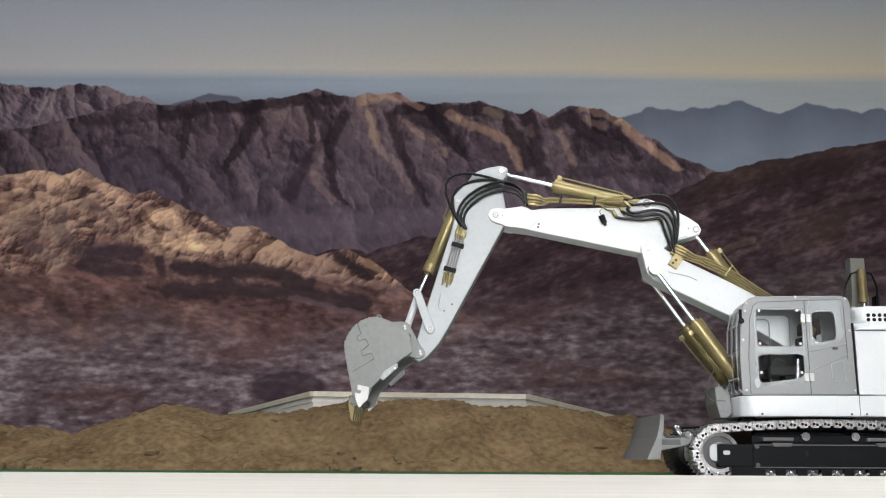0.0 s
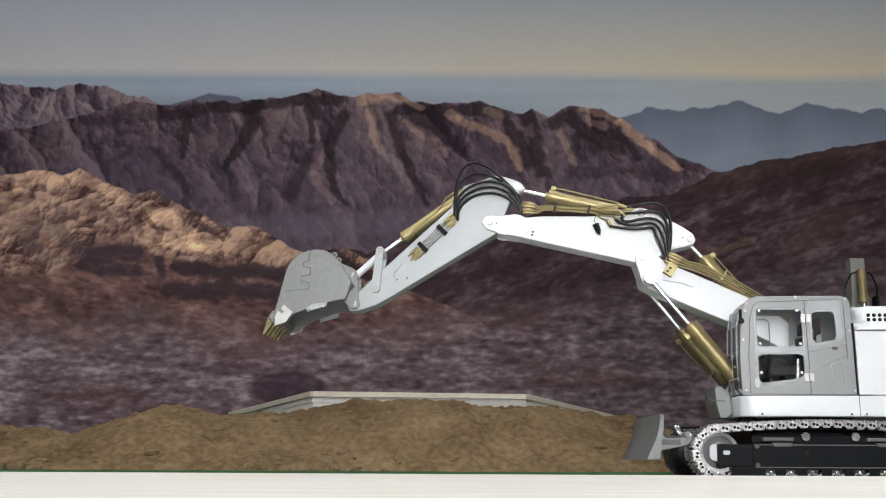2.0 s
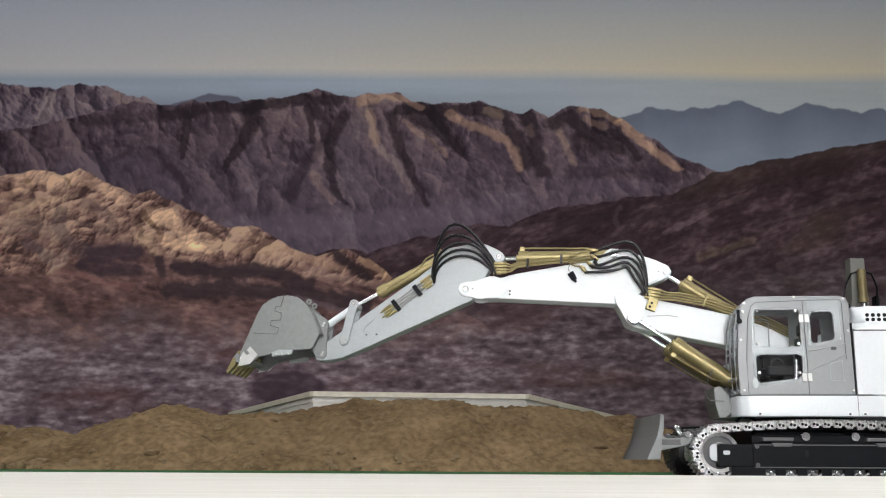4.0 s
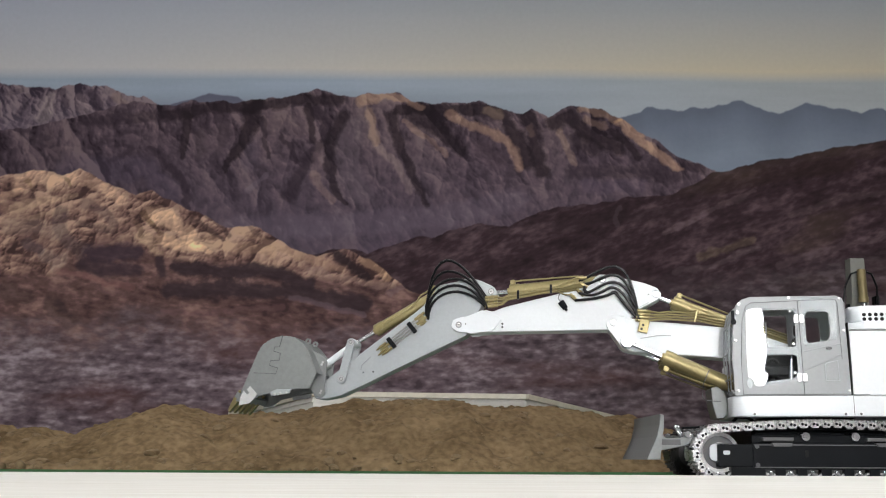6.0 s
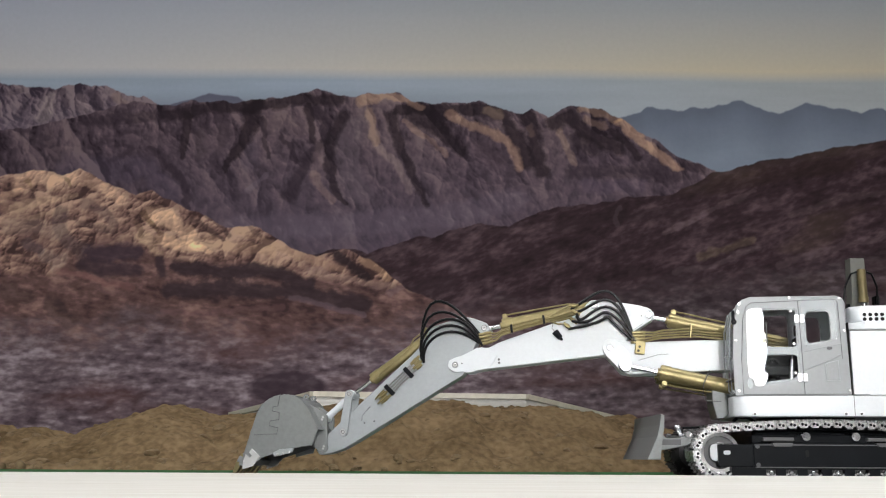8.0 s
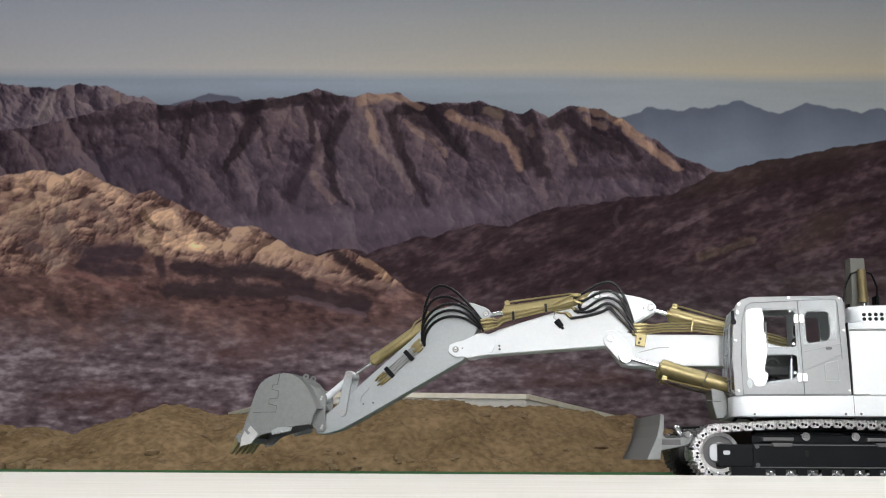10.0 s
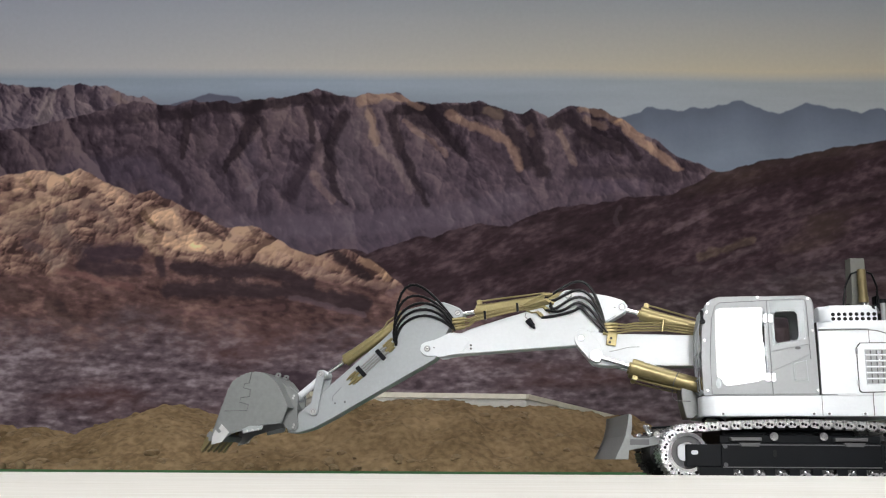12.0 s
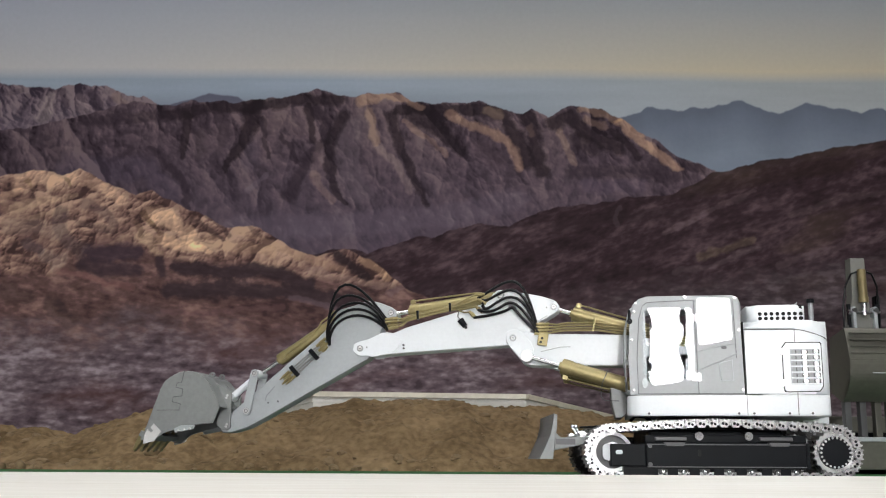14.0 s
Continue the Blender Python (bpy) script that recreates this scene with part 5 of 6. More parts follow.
def build_hoses(ex):
    def p3(o, a, p, y):
        q = put(o, a, p)
        return (q[0], y, q[1])

    # start, two control points and end of each hose, the first pair on one link and the second on the next
    def run(rows, ys, ends):
        for k, y in enumerate(ys):
            a, b = rows[k // 2], rows[(k + 1) // 2]
            q = [(u + v) / 2 for u, v in zip(a, b)]

            def ctrl(d, q=q, y=y):
                (o, e), (p, f) = ends(d)
                return (p3(o, e, q[0:2], y), p3(o, e, q[2:4], y - 0.003), p3(p, f, q[4:6], y - 0.003), p3(p, f, q[6:8], y))

            build_hose(ex, ctrl)

    run(((0.1721, -0.0239, 0.2063, -0.0641, 0.0210, -0.0579, 0.0350, -0.0265), (0.1712, -0.0243, 0.1937, -0.0899, 0.0192, -0.0785, 0.0345, -0.0330), (0.1713, -0.0368, 0.1797, -0.0481, -0.0362, -0.1616, 0.0335, -0.0375)),
        (-0.0195, -0.0205, -0.0215, -0.0185, -0.0165), lambda d: ((d["jib_o"], d["jib"]), (d["stick_o"], d["stick"])))
    run(((0.2554, -0.0103, 0.3250, -0.0570, -0.0290, -0.0330, 0.0488, -0.0313), (0.2592, -0.0160, 0.3048, -0.1045, 0.0373, -0.0159, 0.0377, -0.0500), (0.2598, -0.0190, 0.2953, -0.1083, 0.0045, -0.0753, 0.0429, -0.0590)),
        (-0.0235, -0.0245, -0.0235, -0.0215, -0.0190), lambda d: ((FOOT, d["boom"]), (d["jib_o"], d["jib"])))


def build_upper(ex):
    N = -0.087
    # skirt and deck
    def plan(x0, x1, y0, y1, r, z0, z1, bevel=0.002):
        bm = bmesh.new()
        pts = rounded(x0, x1, y0, y1, r, 6)
        lo = [bm.verts.new((x, y, z0)) for x, y in pts]
        hi = [bm.verts.new((x, y, z1)) for x, y in pts]
        bm.faces.new(lo[::-1])
        bm.faces.new(hi)
        n = len(pts)
        for i in range(n):
            bm.faces.new((lo[i], lo[(i + 1) % n], hi[(i + 1) % n], hi[i]))
        es = [e for e in bm.edges if abs(e.verts[0].co.z - e.verts[1].co.z) < 1e-7]
        bmesh.ops.bevel(bm, geom=es, offset=bevel, segments=3, profile=0.5, affect="EDGES")
        return bm

    u = part("upper_body", plan(-0.1010, 0.1445, N, 0.087, 0.016, 0.0795, 0.1045), SILVER, ex, "white lower skirt of the slewing upper body", smooth=True)
    moves(u, lambda d: pose(0, 0, 0, 0, 0, d["swing"]))

    def sub(name, bm, material, label="", smooth=False, m=None):
        return part(name, bm, material, u, label, smooth, m)

    def bolt(x, z, y=N):
        share("bolt", bolt_mesh(), u, pose(x, y, z))

    # rear body, hood and exhaust
    sub("engine_housing", plan(0.0425, 0.1455, N, 0.087, 0.020, 0.105, 0.1965, 0.010), SILVER, "white rear engine housing", True)
    sub("side_panel", box(bmesh.new(), 0.0432, 0.112, N - 0.0012, N + 0.002, 0.106, 0.1845, 0.0006), SILVER)
    sub("panel_ledge", box(bmesh.new(), 0.0432, 0.1040, N - 0.0018, N + 0.002, 0.1862, 0.1880, 0.0008), SILVER)
    sub("engine_hood", plan(0.0500, 0.1215, -0.075, 0.05, 0.012, 0.1962, 0.2175, 0.006), SILVER, "white perforated engine hood", True)
    # black discs set flush in the hood paint the dark inside its holes
    for r in range(3):
        for c in range(8):
            x, z = 0.0655 + 0.0071 * c, 0.2005 + 0.0057 * r
            if r == 2:
                sub("vent_hole_dark", cyl(bmesh.new(), (x, -0.0728, 0.2128), (x, -0.0706, 0.2168), 0.0021, 12), mat_black())
            else:
                sub("vent_hole_dark", disc(bmesh.new(), x, z, -0.0753, -0.070, 0.0024, 14), mat_black())
    bm = bmesh.new()
    cyl(bm, (0.1305, -0.060, 0.19), (0.1305, -0.060, 0.2225), 0.0030, 14)
    sub("exhaust_pipe", bm, GREY, smooth=True)
    sub("exhaust_cap", cyl(bmesh.new(), (0.1305, -0.060, 0.2215), (0.1305, -0.060, 0.2265), 0.0052, 14, 0.0046), BLACK)
    sub("hook", prism(bmesh.new(), [(0.1085, 0.217), (0.1150, 0.2235), (0.1165, 0.2245), (0.1150, 0.2170)], -0.05, -0.048), GREY)
    sub("seam_or_shadow_line", box(bmesh.new(), 0.1030, 0.1037, N - 0.0014, N, 0.080, 0.1850), DARKGREY)
    # shadow under the ledge, drawn as a thin dark line round the corner
    bend = [(0.1255 + 0.0202 * math.sin(radians(a)), N + 0.020 - 0.0202 * math.cos(radians(a)), 0.1800 - 0.0100 * a / 90) for a in range(0, 91, 10)]
    sub("seam_or_shadow_line", pipe(bmesh.new(), [(0.0432, N - 0.0012, 0.1851), (0.1000, N - 0.0012, 0.1851), (0.1140, N - 0.0006, 0.1836)] + bend, 0.0006, 6), DARKGREY)
    sub("seam_or_shadow_line", box(bmesh.new(), 0.0412, 0.0424, N - 0.0004, N + 0.01, 0.1052, 0.1950), mat_black())
    sub("seam_or_shadow_line", box(bmesh.new(), 0.0428, 0.0434, N - 0.0004, N + 0.01, 0.0800, 0.1045), DARKGREY)
    # louvred door on the rear flank
    door = [(0.0880, 0.1680), (0.1320, 0.1680), (0.1335, 0.1660), (0.1335, 0.1095), (0.0905, 0.1085), (0.0880, 0.1115)]
    sub("vent_door", prism(bmesh.new(), soften(door, 0.1), N - 0.0024, N + 0.004, 0.0006), SILVER, "white louvred engine door")
    sub("vent_seal", prism(bmesh.new(), soften([(x + (0.0010 if x > 0.1 else -0.0010), z + (0.001 if z > 0.14 else -0.001)) for x, z in door], 0.1), N - 0.0014, N + 0.004), BLACK)
    sub("vent_recess", box(bmesh.new(), 0.0965, 0.1310, N - 0.0027, N, 0.1170, 0.1605, 0.0004), STICKMAT)
    for r in range(6):
        z = 0.1205 + 0.0072 * r
        sub("louvre", box(bmesh.new(), 0.0970, 0.1305, N - 0.0042, N - 0.0020, z - 0.0036, z - 0.0022, 0.0005), SILVER)
        for c in range(5):
            x = 0.1000 + 0.0068 * c
            # columns 2 and 4 in chrome: the highlights on the cells are put into the material
            sub("vent_cell", disc(bmesh.new(), x, z + 0.0006, N - 0.0034, N - 0.0024, 0.0026, 12), CHROME if c in (2, 4) else GREY)
            sub("vent_gap", box(bmesh.new(), x + 0.0026, x + 0.0042, N - 0.0030, N - 0.0022, z - 0.0018, z + 0.0030), DARKGREY)
    for z in (0.158, 0.119):
        sub("hinge", box(bmesh.new(), 0.0855, 0.0885, N - 0.0036, N - 0.001, z - 0.004, z + 0.004, 0.0006), CHROME)
    for x in (-0.076, 0.0325, 0.0505, 0.0925, 0.1195):
        sub("bolt_tab", box(bmesh.new(), x - 0.0034, x + 0.0034, N - 0.0008, N + 0.002, 0.0797, 0.0838, 0.0008), SILVER)
        sub("screw", disc(bmesh.new(), x, 0.0822, N - 0.0014, N, 0.0015, 10), DARKGREY)
    # cab: side panels with real openings, roof, back and front frame
    side = [(-0.0980, 0.1052), (-0.0992, 0.150), (-0.0965, 0.196), (-0.0905, 0.2185), (-0.0835, 0.2255), (-0.0740, 0.2285), (0.0300, 0.2285), (0.0362, 0.2262), (0.0385, 0.2200), (0.0400, 0.180), (0.0412, 0.1052)]
    w_main = rounded(-0.0770, -0.0205, 0.1655, 0.2120, 0.004, 3)
    w_low = soften([(-0.0770, 0.1560), (-0.0205, 0.1560), (-0.0205, 0.1310), (-0.0260, 0.1262), (-0.0770, 0.1195)], 0.1)
    w_rear = soften([(-0.0085, 0.2095), (0.0195, 0.2095), (0.0210, 0.1780), (0.0170, 0.1735), (-0.0085, 0.1690)], 0.12)
    for y0, y1 in ((-0.086, -0.0828), (-0.030, -0.0268)):
        sub("cab_side", prism(bmesh.new(), side, y0, y1, holes=(w_main, w_low, w_rear)), GREY, "primer grey cab side with window openings")
    roof = side[3:9]
    sub("cab_roof", prism(bmesh.new(), [(x, z) for x, z in roof] + [(x * 0.985, z - 0.0035) for x, z in roof[::-1]], -0.0828, -0.030), GREY)
    sub("cab_roof_rim", pipe(bmesh.new(), [(-0.0935, -0.0838, 0.2090)] + [(x, -0.0838, z - 0.0012) for x, z in side[3:9]] + [(0.0393, -0.0838, 0.20)], 0.0022, 8), GREY, smooth=True)
    sub("cab_back", box(bmesh.new(), 0.037, 0.0405, -0.0828, -0.030, 0.1052, 0.216, 0.001), GREY)
    sub("cab_floor", box(bmesh.new(), -0.097, 0.037, -0.0828, -0.030, 0.1047, 0.1085), DARKGREY)
    for y in (-0.0828, -0.0345):
        sub("front_pillar", prism(bmesh.new(), [(-0.0980, 0.1085), (-0.0992, 0.150), (-0.0965, 0.196), (-0.0905, 0.2185), (-0.0868, 0.2185), (-0.0925, 0.196), (-0.0950, 0.150), (-0.0940, 0.1085)], y, y + 0.0045), GREY)
    for z, x in ((0.110, -0.0975), (0.158, -0.098), (0.2150, -0.0905)):
        sub("front_bar", box(bmesh.new(), x - 0.001, x + 0.003, -0.079, -0.034, z - 0.003, z + 0.003, 0.0008), GREY)
    sub("front_window", prism(bmesh.new(), [(-0.0982, 0.113), (-0.0992, 0.150), (-0.0968, 0.196), (-0.092, 0.212), (-0.0912, 0.212), (-0.0960, 0.196), (-0.0984, 0.150), (-0.0974, 0.113)], -0.0782, -0.0346), GLASS)
    # front guard rail beside the cab front, mirror bracket
    # guard of bent rails with rungs before the windscreen
    rail = [(-0.0985, 0.108), (-0.1022, 0.112), (-0.1034, 0.150), (-0.1016, 0.190), (-0.0965, 0.212), (-0.0935, 0.214)]
    for y in (-0.0850, -0.0590, -0.0330):
        sub("guard_rail", pipe(bmesh.new(), [(x, y, z) for x, z in rail], 0.0011, 8), STICKMAT, smooth=True)
    for x, z in ((-0.1026, 0.126), (-0.1032, 0.158), (-0.1012, 0.192)):
        sub("guard_rung", cyl(bmesh.new(), (x, -0.0850, z), (x, -0.0330, z), 0.0010, 8), STICKMAT, smooth=True)
    sub("mirror_bracket", box(bmesh.new(), -0.0985, -0.0950, -0.0905, -0.086, 0.194, 0.212, 0.0010), BLACK)
    sub("mirror", ring(bmesh.new(), (-0.0965, 0.197), 0.001, 0.0035, -0.0925, -0.0905, 12), BLACK)
    # acrylic panes over the openings
    pane = soften([(-0.0795, 0.2140), (-0.0215, 0.2140), (-0.0185, 0.2115), (-0.0180, 0.1330), (-0.0205, 0.1265), (-0.0330, 0.1220), (-0.0700, 0.1165), (-0.0735, 0.1180), (-0.0745, 0.1255), (-0.0775, 0.1275), (-0.0810, 0.1290), (-0.0805, 0.19)], 0.12)
    p1 = sub("window_pane", prism(bmesh.new(), pane, -0.0874, -0.0864), GLASS, "clear acrylic door window")
    p2 = sub("window_pane", prism(bmesh.new(), soften([(-0.0130, 0.2255), (0.0275, 0.2255), (0.0295, 0.1780), (0.0265, 0.1735), (-0.0120, 0.1660)], 0.06), -0.0874, -0.0864), GLASS, "clear acrylic rear side window")
    for p in (p1, p2):
        p.visible_shadow = False
    # door seams, hinges, handle, fuel flap
    def seam(pts, r=0.0005, y=-0.0861, material=DARKGREY):
        sub("door_seam", pipe(bmesh.new(), [(x, y, z) for x, z in pts], r, 6), material)

    seam([(-0.0880, 0.1060), (-0.0885, 0.150), (-0.0850, 0.200), (-0.0800, 0.2170), (-0.0740, 0.2215), (-0.0165, 0.2235)])
    seam([(-0.0165, 0.2235), (-0.0150, 0.160), (-0.0142, 0.1055)])
    seam([(-0.0880, 0.1065), (0.0405, 0.1065)])
    seam([(-0.0160, 0.2235), (0.0290, 0.2245), (0.0315, 0.2200), (0.0330, 0.150), (0.0335, 0.1500)])
    seam([(-0.0148, 0.1590), (0.0330, 0.1690)], 0.0007, material=GREY)
    seam([(-0.0148, 0.1350), (0.0120, 0.1460), (0.0340, 0.1560)], 0.0008, material=GREY)
    flap = [(0.0120, 0.1430), (0.0150, 0.1450), (0.0275, 0.1480), (0.0285, 0.1230), (0.0125, 0.1230)]
    sub("fuel_flap", prism(bmesh.new(), soften(flap, 0.08), -0.0868, -0.085, 0.0004), GREY)
    for k in range(6):
        sub("flap_rib", box(bmesh.new(), 0.0140, 0.0265, -0.0873, -0.0866, 0.1255 + 0.0030 * k, 0.1263 + 0.0030 * k), GREY)
    sub("flap_edge", pipe(bmesh.new(), [(x, -0.0866, z) for x, z in flap + flap[:1]], 0.0005, 6), STICKMAT)
    sub("door_handle", prism(bmesh.new(), rounded(0.0150, 0.0215, 0.1615, 0.1650, 0.0015, 3), -0.0880, -0.086, 0.0003), DARKGREY)
    bm = bmesh.new()
    ring(bm, (0, 0), 0.0028, 0.0042, -0.0878, -0.086, 20)
    disc(bm, 0, 0, -0.0872, -0.086, 0.0027)
    sub("door_lock", bm, STICKMAT, m=Matrix.Translation((-0.0795, 0, 0.1200)) @ Matrix.Diagonal((0.8, 1, 1.5, 1)))
    for z in (0.2005, 0.1270):
        for x in (-0.0195, -0.0130):
            sub("hinge", box(bmesh.new(), x - 0.0028, x + 0.0028, -0.0885, -0.0862, z - 0.0050, z + 0.0050, 0.0008), BOLTMAT)
    for x, z in ((-0.0885, 0.2205), (-0.0905, 0.2100), (-0.0270, 0.2278), (0.0340, 0.2255), (0.0372, 0.1850), (0.0390, 0.1110), (-0.0945, 0.1740), (-0.0935, 0.1110), (-0.0260, 0.2105), (-0.0240, 0.1690), (-0.0740, 0.1690), (-0.0730, 0.2105), (-0.0245, 0.1330), (-0.0740, 0.1330)):
        bolt(x, z, -0.0862)
    # seat, levers and a console inside the cab
    bm = bmesh.new()
    box(bm, -0.042, -0.012, -0.072, -0.042, 0.125, 0.136, 0.003)
    box(bm, -0.019, -0.010, -0.072, -0.042, 0.132, 0.180, 0.003)
    box(bm, -0.017, -0.011, -0.066, -0.048, 0.182, 0.196, 0.002)
    box(bm, -0.040, -0.014, -0.068, -0.046, 0.1085, 0.125)
    sub("driver_seat", bm, SEAT, "black driver seat inside the cab", True)
    for y in (-0.076, -0.040):
        bm = bmesh.new()
        box(bm, -0.062, -0.028, y - 0.004, y + 0.004, 0.130, 0.142, 0.002)
        cyl(bm, (-0.058, y, 0.142), (-0.060, y, 0.156), 0.0012, 8)
        ball(bm, (-0.0602, y, 0.157), 0.0028)
        sub("control_console", bm, SEAT)
    sub("control_lever", cyl(cyl(bmesh.new(), (-0.0290, -0.0810, 0.124), (-0.0275, -0.0810, 0.142), 0.0034, 14), (-0.0275, -0.0810, 0.142), (-0.0270, -0.0810, 0.150), 0.0022, 12), CHROME, "polished steel lever socket", True)
    sub("steering_lever", pipe(bmesh.new(), bezier([(-0.060, -0.074, 0.120), (-0.064, -0.074, 0.142), (-0.050, -0.074, 0.160), (-0.042, -0.074, 0.146)], 8), 0.0022, 8), SEAT, smooth=True)
    sub("grab_handle", pipe(bmesh.new(), [(-0.068, -0.034, 0.166), (-0.068, -0.034, 0.202), (-0.064, -0.034, 0.206), (-0.052, -0.034, 0.206), (-0.048, -0.034, 0.202), (-0.048, -0.034, 0.166)], 0.0009, 8), GREY, smooth=True)
    # added dark sheet closes the far lower opening, so the window looks dark
    sub("window_darkener", box(bmesh.new(), -0.0790, -0.0180, -0.0338, -0.0310, 0.1085, 0.1600, 0.0010), SEAT)
    sub("rear_shelf", box(bmesh.new(), 0.0020, 0.0360, -0.078, -0.034, 0.150, 0.172, 0.003), SEAT)
    sub("instrument_panel", box(bmesh.new(), -0.088, -0.079, -0.060, -0.036, 0.1085, 0.150, 0.002), SEAT)
    # far flank, boom foot brackets and front bracket
    sub("tool_box", box(bmesh.new(), -0.092, 0.041, 0.030, 0.0865, 0.1045, 0.155, 0.004), SILVER)
    for y in (-0.0262, 0.0222):
        sub("boom_bracket", prism(bmesh.new(), [(-0.115, 0.1045), (-0.095, 0.130), (0.0, 0.158), (0.055, 0.150), (0.06, 0.1045)], y, y + 0.004), GREY)
    bm = bmesh.new()
    prism(bm, [(-0.1215, 0.118), (-0.1130, 0.120), (-0.1010, 0.108), (-0.1005, 0.085), (-0.1080, 0.079), (-0.1160, 0.079), (-0.1205, 0.098)], -0.034, 0.034, 0.001)
    sub("front_bracket", bm, BUCKETMAT, "grey boom mounting bracket")
    sub("hose_loop", pipe(bmesh.new(), [(-0.1110, -0.045, 0.1000), (-0.1300, -0.046, 0.1010), (-0.1340, -0.046, 0.1060), (-0.1320, -0.046, 0.1230), (-0.1240, -0.046, 0.1400)], 0.0007, 6), DARKGREY)
    sub("slew_ring", cyl(bmesh.new(), (0, 0, 0.0640), (0, 0, 0.0800), 0.062, 40), BLACK, smooth=True)
    sub("hose_arch", pipe(bmesh.new(), [(-0.098, -0.05, 0.074), (-0.092, -0.05, 0.0800), (-0.080, -0.05, 0.0795), (-0.068, -0.05, 0.072)], 0.0022, 8), BLACK, smooth=True)
    return u


# ---------------------------------------------------------------- undercarriage
IDLER, SPROCKET = (-0.1353, 0.0352), (0.1364, 0.0355)
LINKS = 52


def track_loop():
    """Points of the track's pitch line, run from the front along the top, with its arc lengths."""
    r = 0.0288
    pts = []
    for a in np.linspace(270, 95, 24):
        pts.append((IDLER[0] + r * math.cos(radians(a)), IDLER[1] + r * math.sin(radians(a))))
    x0, x1 = pts[-1][0], SPROCKET[0]
    for u in np.linspace(0.04, 0.96, 30):
        x = x0 + (x1 - x0) * u
        z = pts[23][1] * (1 - u) + (SPROCKET[1] + r) * u + 0.0060 * math.sin(math.pi * u)
        pts.append((x, z))
    for a in np.linspace(86, -90, 24):
        pts.append((SPROCKET[0] + r * math.cos(radians(a)), SPROCKET[1] + r * math.sin(radians(a))))
    pts.append(pts[0])
    p = np.array(pts)
    s = np.concatenate([[0], np.cumsum(np.hypot(*np.diff(p, axis=0).T))])
    return p, s


LOOP, ARC = track_loop()


def on_loop(s):
    s = s % ARC[-1]
    x, z = np.interp(s, ARC, LOOP[:, 0]), np.interp(s, ARC, LOOP[:, 1])
    e = 0.004
    a, b = (s - e) % ARC[-1], (s + e) % ARC[-1]
    dx = np.interp(b, ARC, LOOP[:, 0]) - np.interp(a, ARC, LOOP[:, 0])
    dz = np.interp(b, ARC, LOOP[:, 1]) - np.interp(a, ARC, LOOP[:, 1])
    return x, z, math.degrees(math.atan2(dz, dx))


def shoe_mesh(material, name):
    """One track shoe: a plate with three grousers, and two side links with bolt holes."""
    h = ARC[-1] / LINKS / 2
    bm = bmesh.new()
    box(bm, -h * 0.95, h * 0.95, -0.020, 0.020, 0.0030, 0.0042)
    for x in (-h * 0.8, 0, h * 0.75):
        box(bm, x - 0.0007, x + 0.0007, -0.020, 0.020, 0.0042, 0.0058)
    for y in (-0.0205, 0.0165):
        prism(bm, [(-h * 0.80, -0.0030), (-h * 0.55, -0.0048), (h * 0.5, -0.0048), (h * 0.82, -0.0012), (h * 0.82, 0.0024), (-h * 0.80, 0.0030)], y, y + 0.004)
        box(bm, -h * 1.2, -h * 0.8, y + 0.0012, y + 0.0028, -0.002, 0.0025)
    me = mesh_from(bm, name)
    me.materials.append(material)
    me.materials.append(BLACK)
    return me


